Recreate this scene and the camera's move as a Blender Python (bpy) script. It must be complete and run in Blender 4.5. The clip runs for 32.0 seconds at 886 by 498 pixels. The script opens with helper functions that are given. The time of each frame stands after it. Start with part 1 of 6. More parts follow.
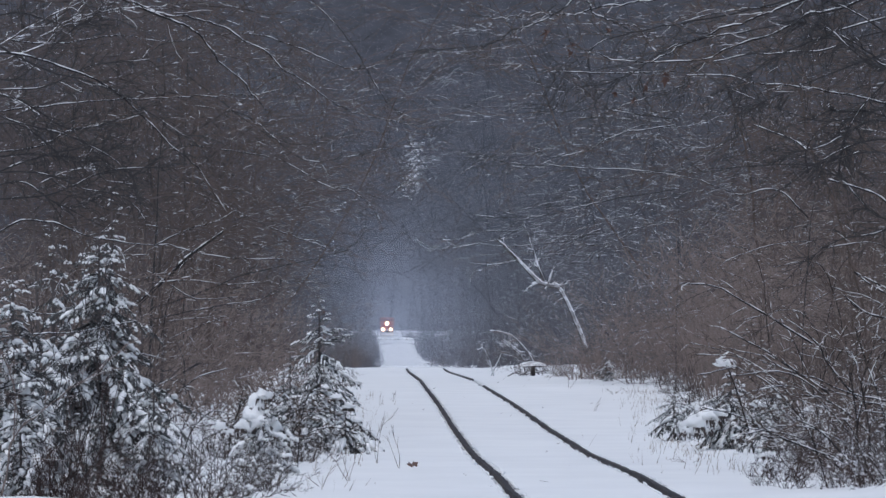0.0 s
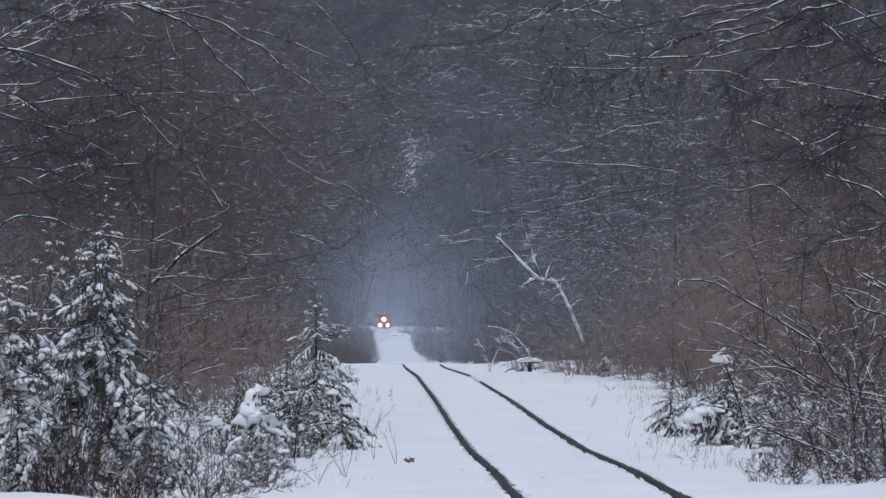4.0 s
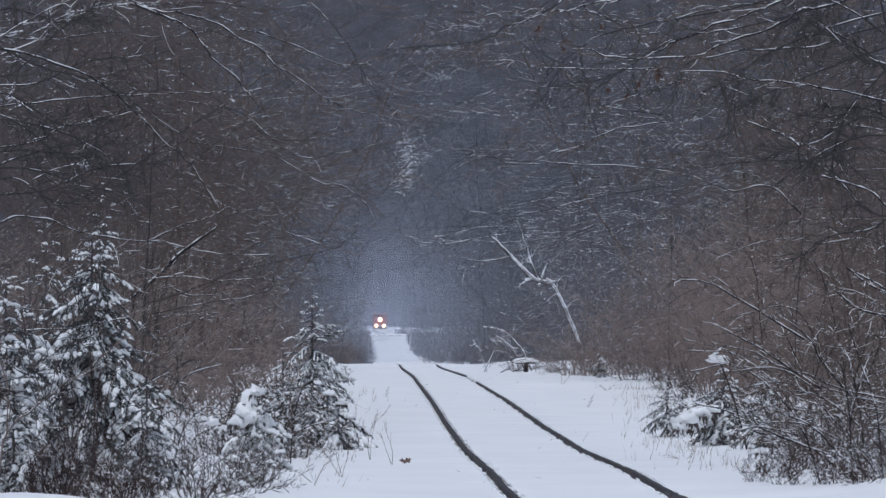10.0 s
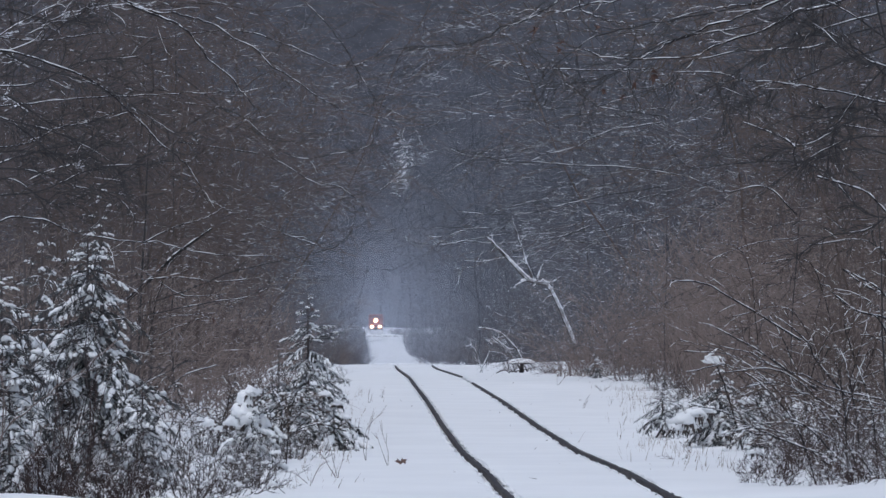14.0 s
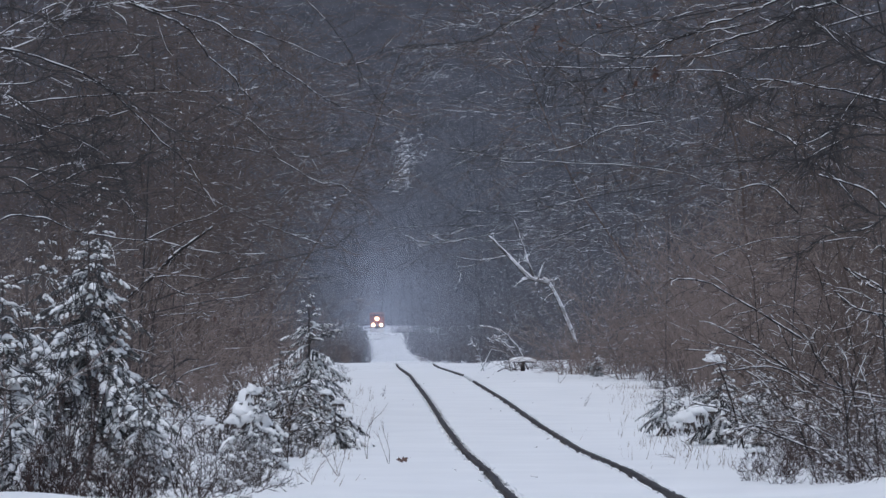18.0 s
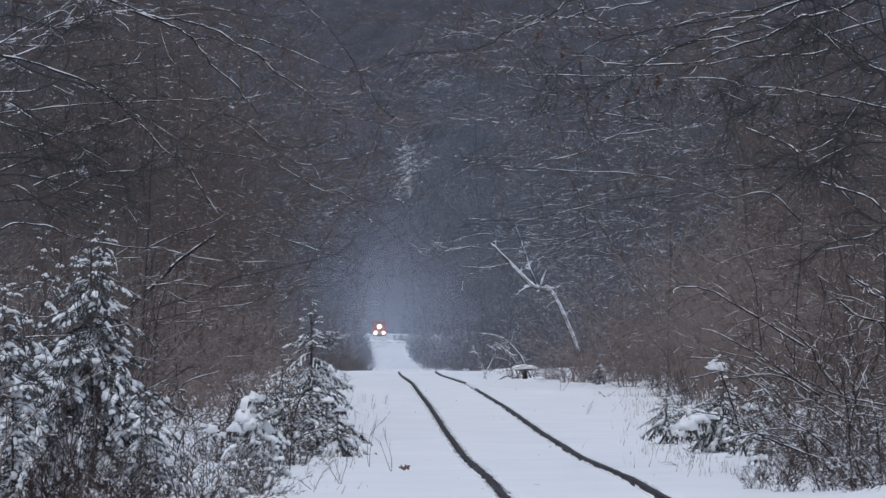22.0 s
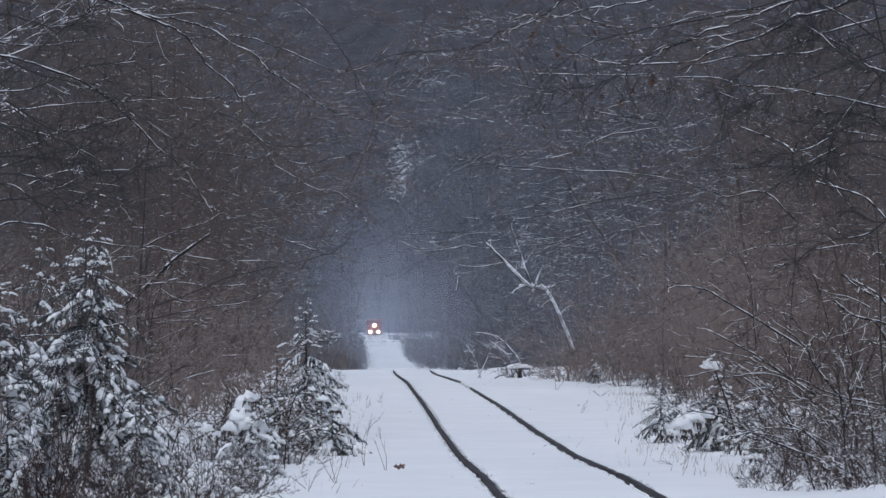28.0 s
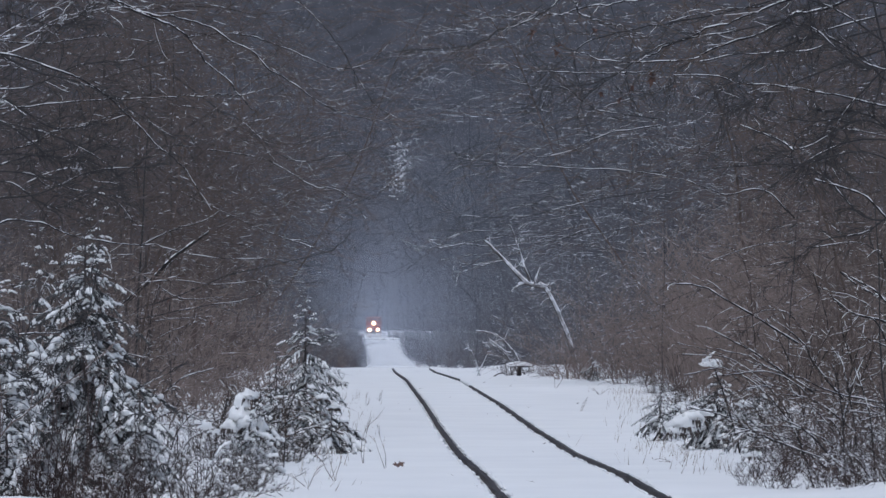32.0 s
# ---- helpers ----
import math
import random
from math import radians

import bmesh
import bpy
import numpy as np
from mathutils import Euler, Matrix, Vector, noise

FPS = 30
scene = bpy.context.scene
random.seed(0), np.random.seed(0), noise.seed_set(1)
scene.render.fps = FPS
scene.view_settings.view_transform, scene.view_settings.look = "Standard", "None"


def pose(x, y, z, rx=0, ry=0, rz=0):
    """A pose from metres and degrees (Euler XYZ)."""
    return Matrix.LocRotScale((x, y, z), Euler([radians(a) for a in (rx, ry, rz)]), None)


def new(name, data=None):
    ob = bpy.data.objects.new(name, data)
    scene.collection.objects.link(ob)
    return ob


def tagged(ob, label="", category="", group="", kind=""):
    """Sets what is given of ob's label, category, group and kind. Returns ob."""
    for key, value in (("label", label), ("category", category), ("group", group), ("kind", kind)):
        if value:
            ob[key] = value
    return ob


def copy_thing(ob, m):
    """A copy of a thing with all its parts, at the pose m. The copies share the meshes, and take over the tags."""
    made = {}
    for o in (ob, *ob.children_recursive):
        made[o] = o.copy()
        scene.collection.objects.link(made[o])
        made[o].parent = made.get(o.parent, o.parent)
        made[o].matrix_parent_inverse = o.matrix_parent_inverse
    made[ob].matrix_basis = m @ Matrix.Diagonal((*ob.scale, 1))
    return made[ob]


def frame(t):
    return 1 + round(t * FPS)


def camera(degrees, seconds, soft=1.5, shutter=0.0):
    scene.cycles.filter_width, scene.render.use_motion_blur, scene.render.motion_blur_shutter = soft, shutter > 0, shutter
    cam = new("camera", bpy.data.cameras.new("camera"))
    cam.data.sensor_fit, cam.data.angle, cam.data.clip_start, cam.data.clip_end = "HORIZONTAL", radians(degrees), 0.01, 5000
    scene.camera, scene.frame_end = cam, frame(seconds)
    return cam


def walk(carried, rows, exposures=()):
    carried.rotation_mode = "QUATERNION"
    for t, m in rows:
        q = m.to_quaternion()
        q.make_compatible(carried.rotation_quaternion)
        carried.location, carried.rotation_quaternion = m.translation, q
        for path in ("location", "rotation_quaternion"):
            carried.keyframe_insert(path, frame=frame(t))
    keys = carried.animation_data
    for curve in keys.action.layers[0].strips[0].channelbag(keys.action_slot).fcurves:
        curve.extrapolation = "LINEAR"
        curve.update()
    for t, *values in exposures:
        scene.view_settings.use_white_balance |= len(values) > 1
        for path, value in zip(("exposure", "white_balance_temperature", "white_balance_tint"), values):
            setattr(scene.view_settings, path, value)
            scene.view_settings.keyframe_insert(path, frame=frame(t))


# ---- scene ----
cam = camera(10.0, 32.0, soft=1.5)
EYE = (0.0, 0.0, 1.435)
# seconds, degrees to the right of the line, degrees above the horizon
PATH = [
    (0, 0.7726, 0.9700), (0.5, 0.7774, 0.9493), (1, 0.7835, 0.9515), (1.5, 0.7835, 0.9553), (2, 0.7810, 0.9444), (2.5, 0.7909, 0.9346),
    (3, 0.7984, 0.9334), (3.5, 0.8044, 0.9235), (5.5, 0.8116, 0.9235), (6, 0.8056, 0.9334), (6.5, 0.8056, 0.9236), (7, 0.8153, 0.9235),
    (7.5, 0.8056, 0.9273), (8, 0.8104, 0.9236), (8.5, 0.8128, 0.9406), (9, 0.8482, 0.9430), (9.5, 0.8570, 0.9322), (10, 0.8521, 0.9273),
    (10.5, 0.8557, 0.9273), (11, 0.8607, 0.9236), (11.5, 0.8607, 0.9235), (12, 0.9010, 0.9150), (12.5, 0.8887, 0.9210), (13, 0.8839, 0.9261),
    (13.5, 0.8998, 0.9261), (14, 0.9010, 0.9358), (14.5, 0.8827, 0.9492), (16.5, 0.8888, 0.9430), (17, 0.9109, 0.9370), (17.5, 0.8899, 0.9358),
    (18, 0.8875, 0.9174), (18.5, 0.8875, 0.9444), (19, 0.8716, 0.9554), (19.5, 0.8814, 0.9628), (20, 0.8813, 0.9664), (20.5, 0.8608, 0.9724),
    (21, 0.8582, 0.9784), (21.5, 0.8557, 1.0042), (22, 0.8620, 1.0054), (22.5, 0.8680, 1.0042), (23, 0.8680, 1.0116), (23.5, 0.8668, 1.0128),
    (24, 0.8680, 1.0129), (24.5, 0.8752, 1.0116), (25, 0.8925, 1.0239), (25.5, 0.9034, 1.0239), (27.5, 0.9082, 1.0006), (28, 0.9207, 0.9946),
    (28.5, 0.9304, 0.9847), (29, 0.9280, 0.9748), (29.5, 0.9243, 0.9724), (30, 0.9304, 0.9676), (30.5, 0.9304, 0.9676), (31, 0.9256, 0.9615),
    (31.5, 0.9243, 0.9652), (32, 0.9292, 0.9700),
]
walk(cam, [(t, pose(*EYE, 90 + up, 0, -right)) for t, right, up in PATH],
     exposures=[(0.0, 0.12, 5620, 9), (9.0, 0.12, 5620, 9), (18.0, 0.08, 5620, 9), (24.0, 0.05, 5620, 9), (32.0, 0.06, 5620, 9)])

# ---- light: a dull snowy day, the sun behind thick cloud ----
SUN_UP, SUN_ROUND = 72.0, 200.0
world = bpy.data.worlds.new("winter_sky")
scene.world = world
world.use_nodes = True
wn = world.node_tree
sky = wn.nodes.new("ShaderNodeTexSky")
sky.sky_type, sky.sun_disc = "NISHITA", False
sky.sun_elevation, sky.sun_rotation = radians(SUN_UP), radians(SUN_ROUND)
sky.air_density, sky.dust_density, sky.ozone_density = 1.0, 4.0, 1.0
wn.links.new(sky.outputs[0], wn.nodes["Background"].inputs[0])
wn.nodes["Background"].inputs[1].default_value = 0.065
sun = new("sun", bpy.data.lights.new("sun", "SUN"))
sun.data.energy, sun.data.angle, sun.data.color = 1.2, radians(80), (1.0, 0.98, 0.95)
sun.rotation_euler = (radians(90 - SUN_UP), 0, radians(180 - SUN_ROUND))

# ---- materials ----


def material(name, build):
    """A node material; build gets a function for nodes, one for links, and the shader."""
    m = bpy.data.materials.new(name)
    m.use_nodes = True
    nodes, links = m.node_tree.nodes, m.node_tree.links
    shader = nodes["Principled BSDF"]

    def node(kind, **values):
        n = nodes.new("ShaderNode" + kind)
        for key, value in values.items():
            n.inputs[key].default_value = value
        return n

    build(node, links.new, shader)
    return m


def ramp(node, link, source, stops):
    r = node("ValToRGB")
    el = r.color_ramp.elements
    while len(el) < len(stops):
        el.new(0.5)
    for e, (at, colour) in zip(el, stops):
        e.position, e.color = at, (*colour, 1)
    link(source, r.inputs[0])
    return r.outputs[0]


def noise_of(node, link, scale, detail=3.0, stretch=None, rough=0.55):
    place = node("NewGeometry").outputs["Position"]
    if stretch:
        m = node("Mapping", Scale=stretch)
        link(place, m.inputs[0])
        place = m.outputs[0]
    n = node("TexNoise", Scale=scale, Detail=detail, Roughness=rough)
    link(place, n.inputs["Vector"])
    return n.outputs["Fac"]


def bump(node, link, shader, height, strength, distance):
    b = node("Bump", Strength=strength, Distance=distance)
    link(height, b.inputs["Height"])
    link(b.outputs[0], shader.inputs["Normal"])


def snow_look(fine=1.0):
    def build(node, link, shader):
        broad = noise_of(node, link, 0.6, 4)
        grain = noise_of(node, link, 45.0 * fine, 3)
        link(ramp(node, link, broad, [(0.3, (0.84, 0.835, 0.83)), (0.7, (0.91, 0.905, 0.895))]), shader.inputs["Base Color"])
        shader.inputs["Roughness"].default_value = 0.75
        shader.inputs["Specular IOR Level"].default_value = 0.25
        bump(node, link, shader, grain, 0.35, 0.02)
    return build


def bark_look(dark, light, snow_from, snow_to, scale=6.0, runs=4.5):
    """Bark that carries snow on its upward faces, in broken runs. snow_from and snow_to: how level a face must be."""
    def build(node, link, shader):
        mottle = noise_of(node, link, scale, 4, (1, 1, 0.4))
        bark = ramp(node, link, mottle, [(0.3, dark), (0.7, light)])
        split = node("SeparateXYZ")
        link(node("NewGeometry").outputs["Normal"], split.inputs[0])
        broken = noise_of(node, link, runs, 3)
        shift = node("Math")
        shift.operation = "MULTIPLY_ADD"
        link(broken, shift.inputs[0])
        shift.inputs[1].default_value, shift.inputs[2].default_value = 2.4, -1.2
        level = node("Math")
        level.operation = "ADD"
        link(split.outputs[2], level.inputs[0])
        link(shift.outputs[0], level.inputs[1])
        cover = node("MapRange")
        cover.inputs["From Min"].default_value, cover.inputs["From Max"].default_value = snow_from, snow_to
        link(level.outputs[0], cover.inputs["Value"])
        mix = node("MixRGB", Color2=(0.86, 0.87, 0.90, 1))
        link(cover.outputs[0], mix.inputs[0])
        link(bark, mix.inputs[1])
        link(mix.outputs[0], shader.inputs["Base Color"])
        shader.inputs["Roughness"].default_value = 0.85
        shader.inputs["Specular IOR Level"].default_value = 0.2
        bump(node, link, shader, mottle, 0.4, 0.01)
    return build


def plain_look(dark, light, scale, rough=0.7, metal=0.0, detail=4.0, relief=0.2):
    def build(node, link, shader):
        n = noise_of(node, link, scale, detail)
        link(ramp(node, link, n, [(0.3, dark), (0.7, light)]), shader.inputs["Base Color"])
        shader.inputs["Roughness"].default_value, shader.inputs["Metallic"].default_value = rough, metal
        bump(node, link, shader, n, relief, 0.01)
    return build


def lamp_look(colour, strength):
    def build(node, link, shader):
        shader.inputs["Base Color"].default_value = (*colour, 1)
        shader.inputs["Emission Color"].default_value = (*colour, 1)
        shader.inputs["Emission Strength"].default_value = strength
    return build


SNOW = material("snow", snow_look())
BOUGH_SNOW = material("bough_snow", snow_look(0.6))
BARK = material("grey_brown_bark", bark_look((0.048, 0.041, 0.039), (0.143, 0.122, 0.116), 0.87, 1.15))
TWIG = material("brown_twigs", bark_look((0.054, 0.043, 0.041), (0.152, 0.122, 0.111), 0.85, 1.15))
RED_TWIG = material("red_brown_twigs", bark_look((0.122, 0.099, 0.091), (0.321, 0.256, 0.226), 0.74, 1.05))
DARK_TWIG = material("dark_twigs", plain_look((0.013, 0.012, 0.013), (0.039, 0.035, 0.035), 8.0, 0.7))
SNOWY_BARK = material("snow_plastered_bark", bark_look((0.046, 0.042, 0.040), (0.130, 0.117, 0.111), 0.0, 0.5, runs=2.2))
PLASTERED = material("trunk_plastered_with_snow", bark_look((0.05, 0.046, 0.045), (0.12, 0.11, 0.105), -0.1, 0.4, runs=3.5))
SNOW_LINED = material("dark_limb_lined_with_snow", bark_look((0.013, 0.012, 0.013), (0.044, 0.039, 0.039), 0.58, 0.9, runs=19.0))
SNOWY_TWIG = material("snow_caked_twigs", bark_look((0.046, 0.039, 0.036), (0.133, 0.109, 0.098), 0.38, 0.85))
# bluish tint paints distance haze into the bark of middle and far woods
GREY_BARK = material("haze_grey_bark", bark_look((0.047, 0.050, 0.056), (0.144, 0.149, 0.166), 0.82, 1.12))
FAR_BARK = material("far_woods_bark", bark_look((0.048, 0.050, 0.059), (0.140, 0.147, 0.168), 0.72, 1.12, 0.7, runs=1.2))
NEEDLES = material("spruce_needles", plain_look((0.040, 0.041, 0.041), (0.092, 0.092, 0.090), 9.0, 0.6))
STRAW = material("dry_stalks", plain_look((0.16, 0.11, 0.07), (0.33, 0.25, 0.17), 12.0, 0.8))
LEAF = material("dead_oak_leaf", plain_look((0.058, 0.032, 0.025), (0.14, 0.072, 0.052), 30.0, 0.7))
STEEL = material("rusty_rail_steel", plain_look((0.030, 0.025, 0.024), (0.095, 0.078, 0.072), 22.0, 0.6, 0.4))
RED_PAINT = material("red_engine_paint", plain_look((0.28, 0.055, 0.025), (0.40, 0.085, 0.04), 1.5, 0.45))
MAROON = material("dark_maroon_car_paint", plain_look((0.06, 0.012, 0.012), (0.09, 0.022, 0.02), 2.0, 0.35))
RUBBER = material("tyre_rubber", plain_look((0.012, 0.012, 0.012), (0.03, 0.03, 0.03), 8.0, 0.85))
# orange halo round the lamps, put into glowing discs
LAMP_HALO = material("lamp_halo_glow", lamp_look((1.0, 0.42, 0.16), 1.3))
BLACK_PAINT = material("black_engine_paint", plain_look((0.015, 0.015, 0.016), (0.035, 0.033, 0.033), 2.0, 0.5))
WHITE_PAINT = material("white_stripe_paint", plain_look((0.6, 0.6, 0.6), (0.75, 0.75, 0.75), 2.0, 0.5))
GLASS_DARK = material("cab_glass", plain_look((0.012, 0.014, 0.016), (0.02, 0.022, 0.025), 2.0, 0.08))
LAMP = material("lit_headlamp", lamp_look((1.0, 0.78, 0.50), 11.0))
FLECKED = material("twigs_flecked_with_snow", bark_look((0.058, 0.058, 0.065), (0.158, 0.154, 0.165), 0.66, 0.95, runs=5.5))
FLECKED_BROWN = material("brown_twigs_flecked_with_snow", bark_look((0.059, 0.046, 0.039), (0.162, 0.126, 0.107), 0.72, 1.0, runs=6.5))
FRONT_TWIG = material("dark_red_brown_twigs", bark_look((0.030, 0.020, 0.019), (0.085, 0.058, 0.052), 0.8, 1.1, runs=8.0))
HILL = material("far_wooded_hillside", plain_look((0.040, 0.041, 0.050), (0.082, 0.083, 0.096), 0.09, 0.95, 0.0, 9.0))


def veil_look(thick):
    """Haze as a translucent bluish sheet: mostly clear, in soft uneven swathes, thinning upwards and to the sides."""
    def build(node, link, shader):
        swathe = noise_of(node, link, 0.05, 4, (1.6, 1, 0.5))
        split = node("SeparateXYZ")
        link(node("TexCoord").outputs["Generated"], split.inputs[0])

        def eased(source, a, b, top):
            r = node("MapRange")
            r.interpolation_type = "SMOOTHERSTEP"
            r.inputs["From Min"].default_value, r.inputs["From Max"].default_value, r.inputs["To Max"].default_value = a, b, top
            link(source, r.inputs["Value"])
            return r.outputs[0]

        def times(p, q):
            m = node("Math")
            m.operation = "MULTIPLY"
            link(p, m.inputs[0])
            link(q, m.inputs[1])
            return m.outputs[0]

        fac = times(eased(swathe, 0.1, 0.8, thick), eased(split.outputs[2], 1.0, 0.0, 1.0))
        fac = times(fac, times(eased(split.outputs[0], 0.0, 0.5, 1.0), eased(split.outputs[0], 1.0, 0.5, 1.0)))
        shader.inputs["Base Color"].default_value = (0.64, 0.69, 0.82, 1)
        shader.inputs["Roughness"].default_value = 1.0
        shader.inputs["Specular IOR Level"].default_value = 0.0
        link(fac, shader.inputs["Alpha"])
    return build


# ---- mesh helpers ----


class Geo:
    """Collects vertices and faces of one mesh."""

    def __init__(self):
        self.v, self.f = [], []

    def tube(self, pts, radii, sides=4, lift=0.0, flat=1.0):
        n = len(pts)
        start = len(self.v)
        for i, p in enumerate(pts):
            a, b = pts[max(i - 1, 0)], pts[min(i + 1, n - 1)]
            t = (b - a).normalized()
            side = t.cross(Vector((0, 0, 1)))
            side = side.normalized() if side.length > 1e-4 else Vector((1, 0, 0))
            up = side.cross(t)
            r = radii[i]
            q = p + Vector((0, 0, lift * r))
            for k in range(sides):
                w = 2 * math.pi * k / sides
                self.v.append(q + side * (math.sin(w) * r) + up * (math.cos(w) * r * flat))
        for i in range(n - 1):
            for k in range(sides):
                a, b = start + i * sides + k, start + i * sides + (k + 1) % sides
                self.f.append((a, b, b + sides, a + sides))
        if sides > 4:
            self.f.append(tuple(range(start + sides - 1, start - 1, -1)))
            self.f.append(tuple(range(start + (n - 1) * sides, start + n * sides)))

    def spike(self, p, q, tip, r):
        """A fine twig with one bend, run out to a point."""
        t = (q - p).normalized()
        side = t.cross(Vector((0, 0, 1)))
        side = side.normalized() if side.length > 1e-4 else Vector((1, 0, 0))
        up = side.cross(t)
        ring = (up, side * 0.87 - up * 0.5, side * -0.87 - up * 0.5)
        s = len(self.v)
        self.v += [p + w * r for w in ring] + [q + w * (r * 0.7) for w in ring] + [tip]
        for a, b in ((0, 1), (1, 2), (2, 0)):
            self.f += [(s + a, s + b, s + 3 + b, s + 3 + a), (s + 3 + a, s + 3 + b, s + 6)]

    def lump(self, centre, rx, ry, rz, rng, rings=6, seg=9, rough=0.25):
        """An uneven rounded clump of snow, flat underneath."""
        c, start, off = Vector(centre), len(self.v), rng.uniform(0, 99)
        for i in range(rings + 1):
            th = math.pi * i / rings
            for k in range(seg):
                ph = 2 * math.pi * k / seg
                d = Vector((math.sin(th) * math.cos(ph), math.sin(th) * math.sin(ph), math.cos(th)))
                s = 1 + rough * 2 * noise.noise(d * 1.7 + Vector((off, 0, 0)))
                z = d.z * rz * (1 if d.z > 0 else 0.45)
                self.v.append(c + Vector((d.x * rx * s, d.y * ry * s, z * s)))
        for i in range(rings):
            for k in range(seg):
                a, b = start + i * seg + k, start + i * seg + (k + 1) % seg
                self.f.append((a, a + seg, b + seg, b))

    def blade(self, base, tip, width):
        d = tip - base
        side = d.cross(Vector((0.3, 0.2, 1)))
        side = (side.normalized() if side.length > 1e-6 else Vector((1, 0, 0))) * (width / 2)
        s = len(self.v)
        self.v += [base - side, base + side, tip]
        self.f.append((s, s + 1, s + 2))

    def box(self, x0, x1, y0, y1, z0, z1, taper=0.0):
        s = len(self.v)
        for z, q in ((z0, 0.0), (z1, taper)):
            self.v += [Vector(p) for p in ((x0 + q, y0 + q, z), (x1 - q, y0 + q, z), (x1 - q, y1 - q, z), (x0 + q, y1 - q, z))]
        self.f += [tuple(s + i for i in q) for q in ((3, 2, 1, 0), (4, 5, 6, 7), (0, 1, 5, 4), (1, 2, 6, 5), (2, 3, 7, 6), (3, 0, 4, 7))]

    def mesh(self, name, mat, smooth=False):
        me = bpy.data.meshes.new(name)
        me.from_pydata([tuple(v) for v in self.v], [], self.f)
        me.materials.append(mat)
        if smooth:
            me.polygons.foreach_set("use_smooth", [True] * len(me.polygons))
        return me


def part(name, geo, mat, parent, label="", m=None, smooth=False):
    """One mesh under a thing or a part; geo: a Geo or a finished mesh."""
    ob = new(name, geo.mesh(name, mat, smooth) if isinstance(geo, Geo) else geo)
    ob.parent = parent
    if m is not None:
        ob.matrix_basis = m
    return tagged(ob, label)


def thing(name, label, category, group="", m=None):
    ob = tagged(new(name), label, category, group)
    ob.empty_display_size = 0.2
    if m is not None:
        ob.matrix_basis = m
    return ob


def placed(x, y, z, turn=0.0, size=1.0, lean_x=0.0, lean_y=0.0):
    return pose(x, y, z, lean_x, lean_y, turn) @ Matrix.Scale(size, 4)


def smooth_step(a, b, x):
    t = min(max((x - a) / (b - a), 0.0), 1.0)
    return t * t * (3 - 2 * t)


def curve_through(points, steps=6):
    """A smooth line through a few bends."""
    p = [Vector(q) for q in points]
    p = [2 * p[0] - p[1]] + p + [2 * p[-1] - p[-2]]
    out = []
    for i in range(1, len(p) - 2):
        for k in range(steps):
            t = k / steps
            out.append(0.5 * (2 * p[i] + (p[i + 1] - p[i - 1]) * t + (2 * p[i - 1] - 5 * p[i] + 4 * p[i + 1] - p[i + 2]) * t * t
                              + (3 * p[i] - p[i - 1] - 3 * p[i + 1] + p[i + 2]) * t ** 3))
    return out + [p[-2]]


# ---- the ground: one snow sheet, the line running straight over small rises ----
RISES_Y = (-600, 20, 42, 46, 52, 62, 77, 94, 100, 136, 152, 180, 200, 230, 270, 330, 400, 585, 750, 880, 950, 1100, 1300, 1800, 4500)
RISES_Z = (0, 0, 0.0, -0.02, 0.0, -0.04, 0.0, 0.10, 0.12, 0.22, 0.18, 0.10, 0.13, -0.1, -0.35, -0.65, -0.78, -0.92, -0.45, 0.33, 0.72, 1.0, 1.3, 3.0, 10.0)
GAUGE = 1.435


def line_z(y):
    return float(np.interp(y, RISES_Y, RISES_Z))


def line_x(y):
    return 1.93 + 0.65 * (max(y, 0) / 1050.0) ** 2 + 0.065 * smooth_step(66, 42, y)


def left_edge(y):
    """Where the brush begins left of the line."""
    return float(np.interp(y, (40, 60, 75, 110, 155, 200, 220, 260, 400, 600, 1100), (-0.85, -0.5, -0.35, -0.4, -0.55, -0.7, -0.6, 0.05, 0.35, 0.4, 0.3)))


def right_edge(y):
    return float(np.interp(y, (40, 50, 64, 80, 120, 200, 225, 300, 400, 600, 900, 945, 1100), (4.3, 3.9, 4.0, 5.0, 6.3, 7.4, 5.0, 3.7, 3.5, 4.5, 6.4, 4.6, 5.0)))


def ground_z(x, y):
    z = line_z(y)
    e = max(left_edge(y) - x, x - right_edge(y), 0.0)
    near = smooth_step(600, 150, abs(y))
    z += near * 0.05 * noise.noise(Vector((x * 0.5, y * 0.12, 0.3))) * smooth_step(1.0, 2.5, abs(x - line_x(y)))
    z += near * 0.22 * smooth_step(0, 2.0, e) * (0.5 + noise.noise(Vector((x * 0.45, y * 0.2, 4.2))))
    z += 0.16 * math.exp(-((x - 5.0) / 0.7) ** 2 - ((y - 44.0) / 3.0) ** 2)
    z += smooth_step(700, 1800, abs(x)) * 25
    # sunk trough beside each rail
    for side in (-1, 1):
        gap = abs(x - line_x(y) - side * GAUGE / 2)
        z -= 0.055 * math.exp(-(gap / 0.07) ** 2) if y < 230 else 0
    return z


def grid_sheet(xs, ys):
    verts = [(x, y, ground_z(x, y)) for y in ys for x in xs]
    n = len(xs)
    faces = [(j * n + i, j * n + i + 1, j * n + n + i + 1, j * n + n + i) for j in range(len(ys) - 1) for i in range(n - 1)]
    me = bpy.data.meshes.new("ground")
    me.from_pydata(verts, [], faces)
    me.materials.append(SNOW)
    me.polygons.foreach_set("use_smooth", [True] * len(faces))
    return me


